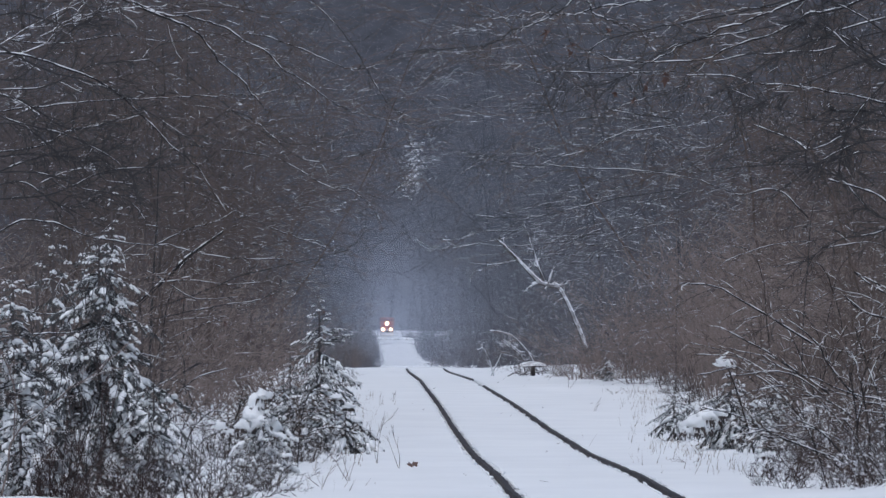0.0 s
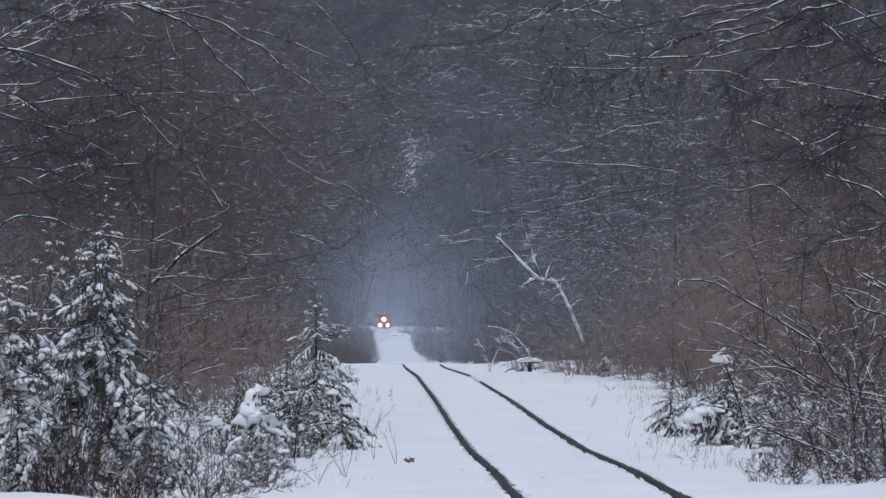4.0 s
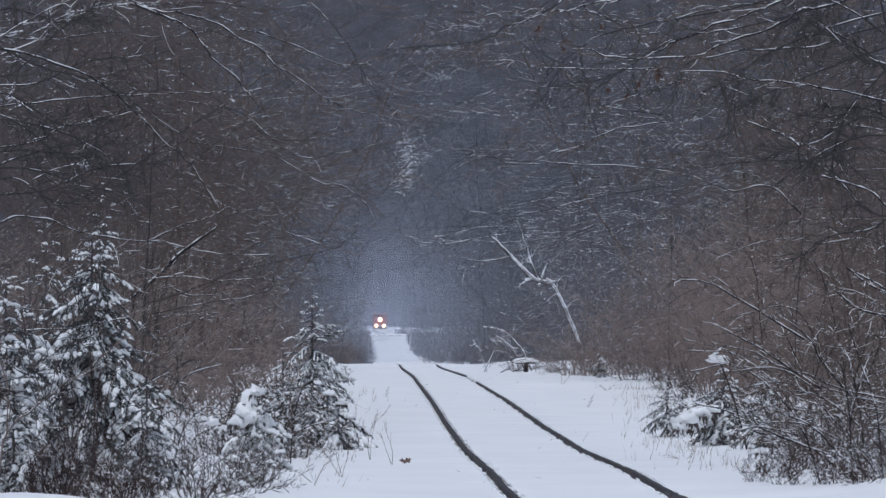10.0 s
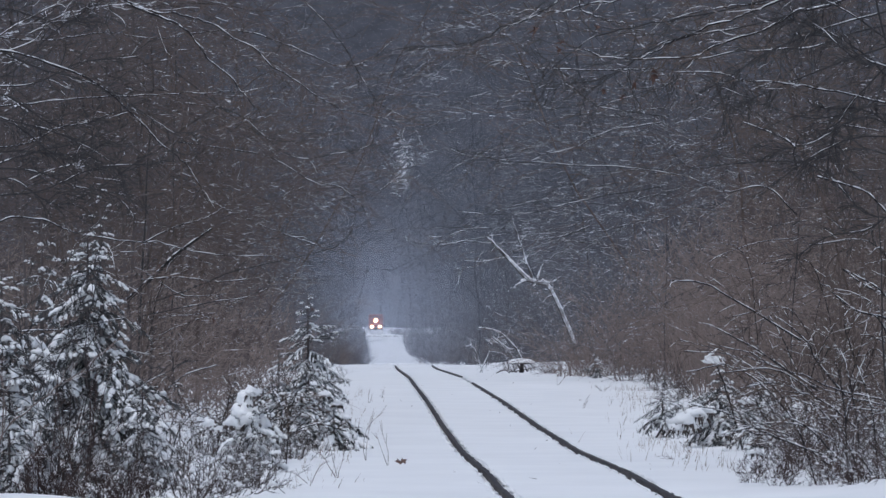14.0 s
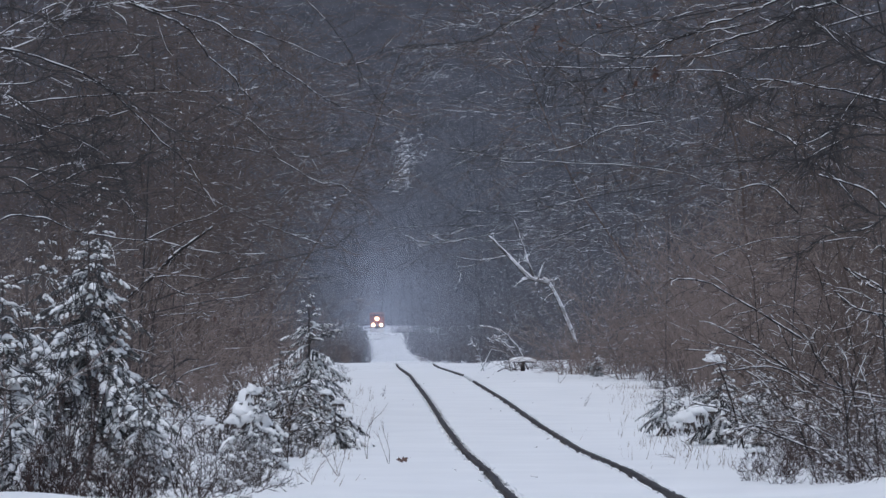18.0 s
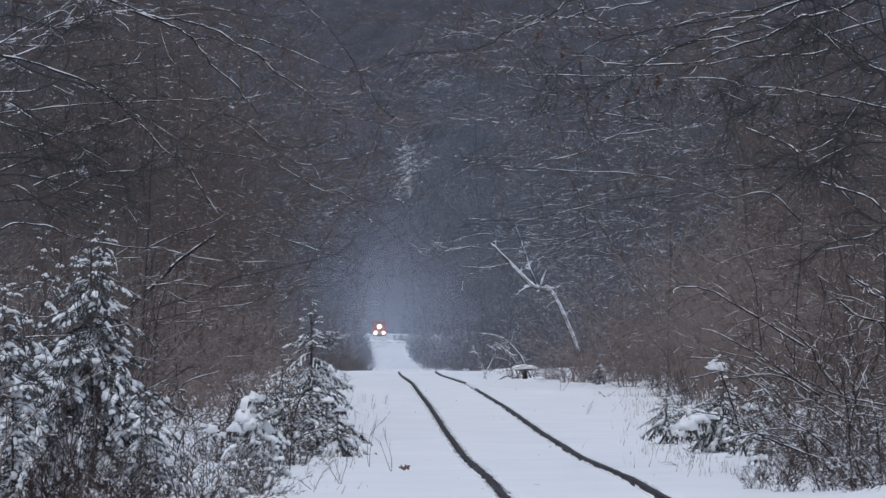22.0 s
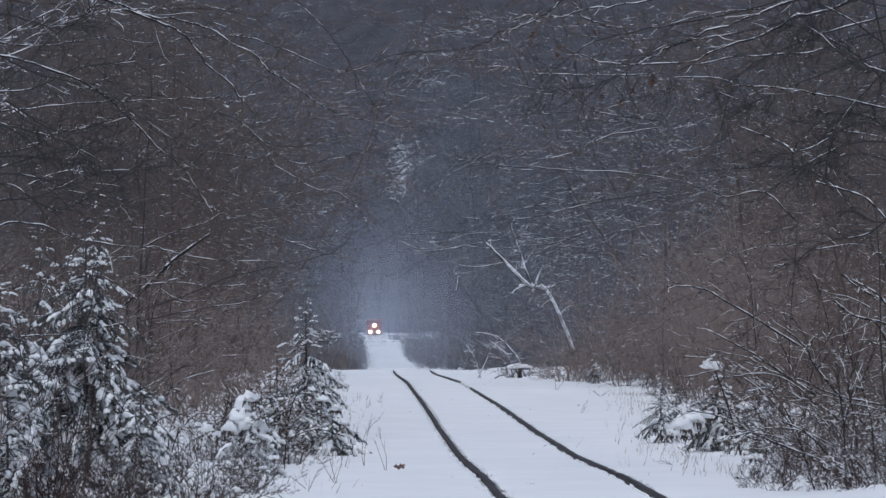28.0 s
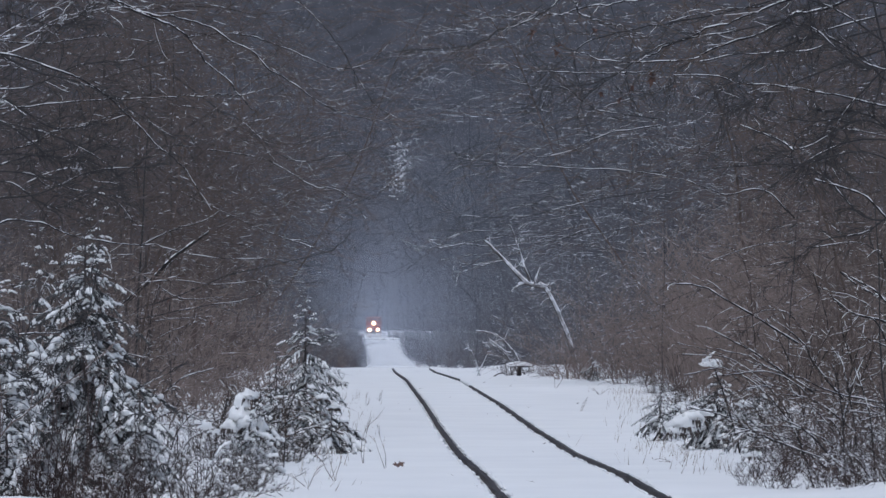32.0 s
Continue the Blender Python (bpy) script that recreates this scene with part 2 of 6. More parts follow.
near_xs = list(np.arange(-4.0, 9.01, 0.25)) + [1.93 + s * GAUGE / 2 + o for s in (-1, 1) for o in (-0.16, -0.12, -0.08, -0.05, -0.025, 0, 0.025, 0.05, 0.08, 0.11, 0.14, 0.18, 0.22)]
sheet_xs = sorted([-3000, -1600, -800, -400, -200, -120, -70, -45, -30, -20, -14, -10, -7, -5.2] + near_xs + [10.5, 12.5, 15, 20, 27, 36, 48, 70, 120, 200, 400, 800, 1600, 3000])
sheet_ys = [-600, -200, -120, -60, -40, -20, -10, 0, 10, 20, 30] + list(np.arange(36, 80, 0.5)) + list(np.arange(80, 240, 1.5)) + list(np.arange(240, 700, 15)) + list(np.arange(700, 1300, 40)) + [1500, 1800, 2400, 3200, 4500]
ground = tagged(new("ground", grid_sheet(sheet_xs, sheet_ys)), "smooth deep snow over ground and railway bed", "snow", kind="structure")

# ---- rails ----


def rail_length(y0, y1, side, rng):
    """One rail proud of the snow: rounded head, web and the snow lying ragged on it."""
    g = Geo()
    ys = list(np.arange(y0, y1 + 0.01, 0.3 if y1 < 260 else 12.0))
    prof = [(-0.028, -0.06), (-0.028, 0.012), (-0.025, 0.020), (0.025, 0.020), (0.028, 0.012), (0.028, -0.06)]
    for y in ys:
        wob = 0.012 * noise.noise(Vector((y * 0.35, side * 9.1, 0)))
        for px, pz in prof:
            g.v.append(Vector((line_x(y) + side * GAUGE / 2 + px * 0.78 + wob + 0.013 * noise.noise(Vector((y * 1.7, px * 40, side))) + rng.gauss(0, 0.0055), y, line_z(y) + pz + rng.gauss(0, 0.0015))))
    n = len(prof)
    for i in range(len(ys) - 1):
        for k in range(n - 1):
            a = i * n + k
            g.f.append((a, a + 1, a + 1 + n, a + n))
    return g


rng = random.Random(11)
for side in (-1, 1):
    rail = thing("rail", "dark rusty steel rail half sunk in snow", "rail", "rails of the track")
    part("rail_head", rail_length(-60.0, 196.0, side, rng), STEEL, rail)
    part("rail_head", rail_length(500.0, 560.0, side, rng), STEEL, rail)
    crust = Geo()
    y = 38.0
    while y < 190:
        if side > 0 and 124 < y < 133:
            crust.lump((line_x(y) + side * GAUGE / 2, y, line_z(y) + 0.005), 0.06, rng.uniform(0.5, 1.2), 0.04, rng, 5, 8, 0.4)
        if y < 135:
            # crumbs of snow fallen over the edges of the rail
            for edge in (-1, 1):
                if rng.random() < 0.6:
                    crust.lump((line_x(y) + side * GAUGE / 2 + edge * rng.uniform(0.075, 0.1), y, line_z(y) - 0.014), rng.uniform(0.02, 0.04), rng.uniform(0.2, 0.8), rng.uniform(0.012, 0.022), rng, 4, 6, 0.5)
        y += rng.uniform(0.25, 0.6)
    tagged(part("snow_crust", crust, SNOW, rail, "ragged snow along the rail", smooth=True), kind="stuff")

# ---- trees and brush ----


def limb(g, rng, p, d, length, r0, r1, n, wander, lift, sides):
    pts, d = [p], d.normalized()
    for i in range(n):
        d = (d + Vector((rng.gauss(0, wander), rng.gauss(0, wander), rng.gauss(0, wander) + lift))).normalized()
        p = p + d * (length / n)
        pts.append(p)
    g.tube(pts, [r0 + (r1 - r0) * i / n for i in range(n + 1)], sides)
    return pts


def twig(g, rng, p, d, length, r, droop=0.0):
    """A fine bent twig."""
    q = p + d * (length * 0.5)
    e = (d + Vector((rng.gauss(0, 0.22), rng.gauss(0, 0.22), rng.gauss(0, 0.22) - droop))).normalized()
    g.spike(p, q, q + e * (length * 0.5), r)


def along(pts, t):
    i = min(int(t * (len(pts) - 1)), len(pts) - 2)
    f = t * (len(pts) - 1) - i
    return pts[i].lerp(pts[i + 1], f), (pts[i + 1] - pts[i]).normalized()


def fan(rng, d, spread, up=0.0):
    """A direction that leaves d sideways."""
    s = Vector((rng.gauss(0, 1), rng.gauss(0, 1), rng.gauss(0, 0.55)))
    s = (s - d * s.dot(d)).normalized()
    return (d * math.cos(spread) + s * math.sin(spread) + Vector((0, 0, up))).normalized()


def bare_tree(rng, height, limbs, reach, low, subs=6, twigs=5, level=0.12, toward=0.0, slim=1.0, segs=8, sides=4, crook=0.12):
    """A leafless broadleaf tree: trunk, wandering limbs, fine twigs. toward: how far the limbs favour +x."""
    trunk, boughs, fine = Geo(), [], Geo()
    r = height * 0.0026 * slim
    stem = limb(trunk, rng, Vector((0, 0, -0.3)), Vector((0.08 * toward + rng.gauss(0, 0.1), rng.gauss(0, 0.1), 1)), height, r, r * 0.2, 12, crook * 1.35, 0.06, 5)
    for i in range(limbs):
        t = low + (0.97 - low) * (i + rng.random()) / limbs
        p, d = along(stem, t)
        az = rng.uniform(0, 2 * math.pi)
        out = Vector((math.cos(az) + toward * rng.random(), math.sin(az), rng.gauss(level, 0.32)))
        ln = reach * rng.uniform(0.5, 1.2) * (1.15 - 0.5 * t)
        rb = 0.005 + 0.0048 * ln * rng.uniform(0.6, 1.2)
        g = Geo()
        pts = limb(g, rng, p, out, ln, rb, rb * 0.25, segs, 0.17 if segs > 6 else 0.2, -0.015, sides)
        for j in range(subs):
            q, e = along(pts, rng.uniform(0.15, 0.98))
            l2 = ln * rng.uniform(0.2, 0.5)
            sub = limb(g, rng, q, fan(rng, e, rng.uniform(0.35, 0.95)), l2, rb * 0.42, 0.004, 4 if segs > 6 else 3, 0.15, -0.01, 3)
            for k in range(twigs):
                q2, e2 = along(sub, rng.uniform(0.1, 1.0))
                twig(fine, rng, q2, fan(rng, e2, rng.uniform(0.3, 0.9)), l2 * rng.uniform(0.35, 0.9), 0.0055 if segs > 6 else 0.009, 0.04)
        boughs.append(g)
    return trunk, boughs, fine


def spray_tree(rng, height, limbs, reach, low, thick):
    """A slim tree whose long arching limbs spread level and hang at their ends, closely set with twigs."""
    trunk, boughs, fine = Geo(), [], Geo()
    stem = limb(trunk, rng, Vector((0, 0, -0.3)), Vector((rng.gauss(0, 0.15), rng.gauss(0, 0.15), 1)), height, thick * 3.0, thick, 12, 0.15, 0.07, 5)
    for i in range(limbs):
        t = low + (0.98 - low) * (i + rng.random()) / limbs
        p, d = along(stem, t)
        az = rng.uniform(0, 2 * math.pi)
        g = Geo()
        ln = reach * rng.uniform(0.45, 1.15)
        pts = limb(g, rng, p, Vector((math.cos(az), math.sin(az), rng.gauss(0.22, 0.25))), ln, thick * rng.uniform(0.7, 1.2), thick * 0.35, 7, 0.15, -0.075, 3)
        for j in range(7):
            q, e = along(pts, rng.uniform(0.15, 1.0))
            sub = limb(g, rng, q, fan(rng, e, rng.uniform(0.3, 0.85)), ln * rng.uniform(0.18, 0.42), thick * 0.55, thick * 0.3, 3, 0.17, -0.04, 3)
            for k in range(3):
                q2, e2 = along(sub, rng.uniform(0.1, 1.0))
                twig(fine, rng, q2, fan(rng, e2, rng.uniform(0.3, 0.9)), ln * rng.uniform(0.07, 0.2), thick * 0.42, 0.06)
        boughs.append(g)
    return trunk, boughs, fine


def shrub(rng, height, stems, spread, arms=7, r=0.010, split=False, wander=0.24, load=0):
    """A thicket of thin stems from one root."""
    stalks, fine, pads = [], Geo(), Geo()
    for i in range(stems):
        az = rng.uniform(0, 2 * math.pi)
        lean = rng.uniform(0.05, spread)
        h = height * rng.uniform(0.55, 1.05)
        rr = r * rng.uniform(0.6, 1.3)
        g = Geo()
        pts = limb(g, rng, Vector((math.cos(az) * 0.25 * rng.random(), math.sin(az) * 0.25 * rng.random(), -0.15)),
                   Vector((math.cos(az) * lean, math.sin(az) * lean, 1)), h, rr, rr * 0.3, 6, wander, 0.02, 4 if split else 3)
        stalks.append(g)
        for j in range(load):
            q, e = along(pts, rng.uniform(0.3, 0.95))
            s = rng.uniform(0.012, 0.036)
            pads.lump(q + Vector((rng.gauss(0, 0.05), rng.gauss(0, 0.05), 0.01)), s * 1.5, s, s * 0.8, rng, 4, 6, 0.5)
        for j in range(arms):
            q, e = along(pts, rng.uniform(0.2, 0.98))
            l2 = h * rng.uniform(0.12, 0.36)
            e = fan(rng, e, rng.uniform(0.35, 0.95))
            twig(fine, rng, q, e, l2, rr * 0.5)
            twig(fine, rng, q + e * l2 * rng.uniform(0.2, 0.5), fan(rng, e, rng.uniform(0.3, 0.8)), l2 * rng.uniform(0.35, 0.6), 0.0045)
    return stalks, fine, pads


def joined(geos):
    g = Geo()
    for h in geos:
        n = len(g.v)
        g.v += h.v
        g.f += [tuple(i + n for i in f) for f in h.f]
    return g


def clear_of_line(x, y, margin):
    return x < left_edge(y) - margin or x > right_edge(y) + margin


class Kind:
    """A model that is built where it first stands and then copied."""

    def __init__(self, make):
        self.make, self.first = make, None

    def put(self, m):
        if self.first is None:
            self.first = self.make()
            self.first.matrix_basis = m
            return self.first
        return copy_thing(self.first, m)


def tree_kind(seed, *spec, split=True, bark=BARK, fine=TWIG, label="leafless tree with grey-brown bark and snow on its limbs", group="bare trees of the wood", **more):
    """split: each limb a part of its own; far trees have one crown."""
    def make():
        trunk, boughs, twigs = bare_tree(random.Random(seed), *spec, **more)
        t = thing("tree", label, "tree", group)
        part("trunk", trunk, bark, t)
        if split:
            for g in boughs:
                part("limb", g, bark, t)
            tagged(part("crown", twigs, fine, t), kind="stuff")
        else:
            tagged(part("crown", joined(boughs), bark, t), kind="stuff")
            tagged(part("spray", twigs, fine, t), kind="stuff")
        return t
    return Kind(make)


def spray_kind(seed, *spec, bark, label):
    def make():
        trunk, boughs, twigs = spray_tree(random.Random(seed), *spec)
        t = thing("tree", label, "tree", "arching trees of the wood")
        part("trunk", trunk, bark, t)
        tagged(part("crown", joined(boughs), bark, t), kind="stuff")
        tagged(part("spray", twigs, bark, t), kind="stuff")
        return t
    return Kind(make)


def shrub_kind(seed, *spec, split=False, mat=RED_TWIG, label="brown leafless thicket of thin stems", group="thickets along the line", **more):
    def make():
        s = thing("shrub", label, "shrub", group)
        stalks, fine, pads = shrub(random.Random(seed), *spec, split=split, **more)
        if split:
            for g in stalks:
                part("stem", g, mat, s)
        else:
            tagged(part("thicket", joined(stalks), mat, s), kind="stuff")
        tagged(part("brush", fine, mat, s), kind="stuff")
        if pads.v:
            tagged(part("snow", pads, BOUGH_SNOW, s, "clots of snow caught in the twigs", smooth=True), kind="stuff")
        return s
    return Kind(make)


low_trees = [tree_kind(21, 8.0, 20, 3.2, 0.06), tree_kind(22, 10.0, 22, 3.6, 0.08), tree_kind(23, 6.0, 18, 2.8, 0.05), tree_kind(24, 12.0, 24, 4.0, 0.08)]
high_trees = [tree_kind(25, 9.0, 20, 3.4, 0.36), tree_kind(26, 12.0, 24, 4.2, 0.34)]
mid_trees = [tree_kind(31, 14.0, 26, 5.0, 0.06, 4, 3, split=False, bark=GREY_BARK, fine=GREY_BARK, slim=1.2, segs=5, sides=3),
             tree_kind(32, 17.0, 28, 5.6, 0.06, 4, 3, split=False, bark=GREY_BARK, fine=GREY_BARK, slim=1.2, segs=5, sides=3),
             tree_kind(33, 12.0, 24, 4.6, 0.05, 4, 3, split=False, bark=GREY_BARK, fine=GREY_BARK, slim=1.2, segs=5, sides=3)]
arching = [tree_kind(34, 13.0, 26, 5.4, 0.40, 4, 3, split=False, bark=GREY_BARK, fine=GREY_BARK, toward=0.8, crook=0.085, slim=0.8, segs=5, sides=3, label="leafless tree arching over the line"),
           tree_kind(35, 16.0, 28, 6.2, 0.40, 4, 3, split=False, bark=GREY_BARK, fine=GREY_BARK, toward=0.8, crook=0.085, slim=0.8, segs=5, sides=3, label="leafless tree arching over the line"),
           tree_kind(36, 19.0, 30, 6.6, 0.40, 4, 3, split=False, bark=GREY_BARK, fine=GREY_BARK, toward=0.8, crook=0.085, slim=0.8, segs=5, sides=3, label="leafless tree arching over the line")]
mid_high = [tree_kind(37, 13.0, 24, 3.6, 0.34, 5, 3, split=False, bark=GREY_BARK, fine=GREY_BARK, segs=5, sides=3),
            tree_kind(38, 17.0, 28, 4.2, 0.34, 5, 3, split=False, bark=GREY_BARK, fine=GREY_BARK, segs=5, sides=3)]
red_shrubs = [shrub_kind(41, 2.6, 14, 1.0, arms=6, wander=0.3), shrub_kind(42, 3.4, 14, 0.85, arms=6, wander=0.3), shrub_kind(43, 4.2, 13, 0.7, arms=6, wander=0.28)]
dark_shrubs = [shrub_kind(44, 2.0, 16, 0.7, mat=TWIG, arms=6, label="dense dark thicket with snow on its twigs"),
               shrub_kind(45, 3.0, 16, 0.5, mat=TWIG, arms=6, label="dense dark thicket with snow on its twigs")]
caked = [shrub_kind(46, 0.8, 22, 1.5, split=True, mat=SNOWY_TWIG, arms=9, r=0.007, wander=0.24, load=1, label="low twiggy bush caked with snow", group="low bushes under snow"),
         shrub_kind(47, 0.65, 22, 1.9, split=True, mat=SNOWY_TWIG, arms=9, r=0.007, wander=0.24, load=1, label="low twiggy bush caked with snow", group="low bushes under snow")]
tangle = [shrub_kind(48, 1.4, 18, 1.2, split=True, mat=SNOWY_TWIG, arms=10, r=0.009, wander=0.28, load=2, label="tangled bush with snow along its stems", group="tangled bushes by the line"),
          shrub_kind(49, 1.9, 16, 1.0, split=True, mat=TWIG, arms=10, r=0.009, wander=0.28, label="tangled brown bush with fine snowy twigs", group="tangled bushes by the line")]

grey_sprays = [spray_kind(131, 11.0, 34, 4.2, 0.10, 0.013, bark=FLECKED, label="slim leafless tree with arching limbs flecked with snow"),
               spray_kind(132, 14.0, 38, 5.0, 0.10, 0.014, bark=FLECKED, label="slim leafless tree with arching limbs flecked with snow"),
               spray_kind(133, 8.0, 30, 3.6, 0.08, 0.012, bark=FLECKED, label="slim leafless tree with arching limbs flecked with snow")]
brown_sprays = [spray_kind(134, 6.5, 32, 2.4, 0.10, 0.008, bark=FLECKED_BROWN, label="slim brown leafless tree with snow along its twigs"),
                spray_kind(135, 8.5, 36, 2.8, 0.10, 0.008, bark=FLECKED_BROWN, label="slim brown leafless tree with snow along its twigs")]

front_brush = [shrub_kind(50, 0.75, 20, 1.1, mat=FRONT_TWIG, arms=12, r=0.006, wander=0.26, label="low dark brown brush standing in the snow", group="low dark brush")]
front_saplings = [shrub_kind(51, 2.0, 7, 0.7, split=True, mat=FRONT_TWIG, arms=8, r=0.007, wander=0.16, label="thin dark bare saplings before the spruces", group="dark brush before the spruces")]

over_sprays = [spray_kind(136, 11.0, 34, 4.0, 0.52, 0.010, bark=FLECKED_BROWN, label="slim leafless tree with its crown spread over the line"),
               spray_kind(137, 14.0, 38, 4.6, 0.52, 0.011, bark=FLECKED_BROWN, label="slim leafless tree with its crown spread over the line")]

rng = random.Random(5)


def stand(kinds, x, y, size, lean=7.0, turn=None):
    return rng.choice(kinds).put(placed(x, y, ground_z(x, y), rng.uniform(0, 360) if turn is None else turn, size, rng.gauss(0, lean), rng.gauss(0, lean)))


def scatter(kinds, count, y0, y1, margin, deep, sizes, power=1.0):
    """Stand count copies in the wedge of wood on both sides of the line."""
    done = 0
    while done < count:
        y = y0 + (y1 - y0) * rng.random() ** power
        x = rng.uniform(-0.0735 * y - 1.5, 0.105 * y + 1.5)
        if not clear_of_line(x, y, margin) or min(abs(x - left_edge(y)), abs(x - right_edge(y))) > deep:
            continue
        stand(kinds, x, y, rng.uniform(*sizes))
        done += 1


scatter(low_trees, 24, 66, 165, 4.6, 99, (0.8, 1.2))
scatter(high_trees, 24, 70, 165, 3.0, 6, (0.8, 1.2))
for i in range(9):
    y = rng.uniform(64, 112)
    stand(high_trees, rng.uniform(-0.075 * y, -0.05 * y + 1.0), y, rng.uniform(0.8, 1.1))
for i in range(34):
    # the wood on the right, behind the brown brush
    y = 112 + 130 * rng.random()
    stand(grey_sprays, max((rng.uniform(790, 1600) - 652) / 8961 * y, right_edge(y) + 2.4), y, rng.uniform(0.75, 1.1))
for i in range(12):
    y = 130 + 100 * rng.random()
    stand(grey_sprays, min((rng.uniform(250, 600) - 652) / 8961 * y, left_edge(y) - 6.2), y, rng.uniform(0.7, 1.0), 2)
for i in range(16):
    y = 66 + 46 * rng.random()
    stand(brown_sprays, min((rng.uniform(0, 560) - 652) / 8961 * y, left_edge(y) - 2.6), y, rng.uniform(0.75, 1.1))
for i in range(14):
    y = 66 + 46 * rng.random()
    stand(brown_sprays, max((rng.uniform(1150, 1600) - 652) / 8961 * y, right_edge(y) + 2.4), y, rng.uniform(0.7, 1.05))
for i in range(15):
    y = 92 + 5.5 * i + rng.uniform(0, 5)
    stand(over_sprays, (left_edge(y) - rng.uniform(2.8, 4.0)) if i % 3 else right_edge(y) + rng.uniform(1.0, 3.0), y, rng.uniform(0.85, 1.1), 3)
for i in range(14):
    # small snowy trees at the edge of the brown brush
    y = 86 + 56 * rng.random()
    stand(brown_sprays, max(0.042 * y, right_edge(y) + 1.4) + rng.uniform(0.2, 0.05 * y), y, rng.uniform(0.36, 0.62))
scatter(mid_trees, 30, 150, 380, 3.6, 99, (0.8, 1.2))
for i in range(16):
    y = 125 + 145 * (i + rng.random()) / 16
    off = rng.uniform(2.0, 4.5)
    if i % 2:
        stand(arching, left_edge(y) - off - 2.4, y, rng.uniform(0.75, 1.1), 3, rng.gauss(0, 25))
    else:
        stand(arching, right_edge(y) + off, y, rng.uniform(0.75, 1.1), 3, 180 + rng.gauss(0, 25))
scatter(mid_high, 28, 225, 420, 1.3, 9, (0.8, 1.2))
scatter(red_shrubs, 42, 72, 240, 2.0, 9, (0.7, 1.1))
scatter(dark_shrubs, 36, 62, 330, 0.9, 8, (0.6, 1.1))
for i in range(16):
    y = rng.uniform(228, 340)
    stand(dark_shrubs, (left_edge(y) - rng.uniform(0.3, 1.2)) if i % 3 == 0 else right_edge(y) + rng.uniform(-0.6, 2.5), y, rng.uniform(0.35, 0.6))


def undergrowth(seed, count, y0, y1, margin, tall, thick):
    """Close thin brush that hides the floor of the wood."""
    g, r = Geo(), random.Random(seed)
    done = 0
    while done < count:
        y = y0 + (y1 - y0) * r.random() ** 1.5
        x = r.uniform(-0.0735 * y - 1, 0.105 * y + 1)
        if not clear_of_line(x, y, margin):
            continue
        b = Vector((x, y, ground_z(x, y) - 0.1))
        h = r.uniform(0.2, 1.0) * tall * (0.3 if left_edge(y) - 2.5 < x < right_edge(y) + 1.2 else 1.0)
        for k in range(3):
            twig(g, r, b, Vector((r.gauss(0, 0.7), r.gauss(0, 0.5), 1)).normalized(), h * r.uniform(0.6, 1.1), thick)
            q = b + Vector((r.gauss(0, 0.25), r.gauss(0, 0.25), h * r.uniform(0.2, 0.9)))
            twig(g, r, q, Vector((r.gauss(0, 1), r.gauss(0, 0.5), 0.1 + 0.4 * r.random())).normalized(), h * 0.55, thick * 0.8)
        done += 1
    return g


tagged(new("undergrowth", undergrowth(62, 2400, 210, 460, 0.3, 7.0, 0.014).mesh("undergrowth", FLECKED)), "close thin grey undergrowth between far trees", "undergrowth", kind="stuff")
tagged(new("undergrowth", undergrowth(63, 1900, 84, 215, 1.3, 4.0, 0.009).mesh("undergrowth", RED_TWIG)), "close thin brown undergrowth along the line", "undergrowth", kind="stuff")


def brown_brush(seed, count):
    """Fine red-brown saplings standing close on the right of the line."""
    g, r = Geo(), random.Random(seed)
    for i in range(count):
        y = r.uniform(84, 152)
        x = max(0.040 * y, right_edge(y) + 0.8) + (0.075 * y) * r.random() ** 1.3
        b = Vector((x, y, ground_z(x, y) - 0.1))
        h = r.uniform(0.8, 1.0) * min(1.2 + 0.9 * (x - 0.04 * y), 3.6) * r.choice((0.5, 0.8, 1.0, 1.2))
        up = Vector((r.gauss(0, 0.22), r.gauss(0, 0.22), 1)).normalized()
        twig(g, r, b, up, h, 0.010)
        for k in range(6):
            q = b + up * (h * r.uniform(0.2, 0.95)) + Vector((r.gauss(0, 0.06), 0, 0))
            twig(g, r, q, Vector((r.gauss(0, 0.6), r.gauss(0, 0.5), r.uniform(0.3, 1.0))).normalized(), h * r.uniform(0.15, 0.4), 0.007)
    return g


tagged(new("undergrowth", brown_brush(65, 1700).mesh("undergrowth", RED_TWIG)), "close red-brown saplings along the edge of the wood", "undergrowth", kind="stuff")


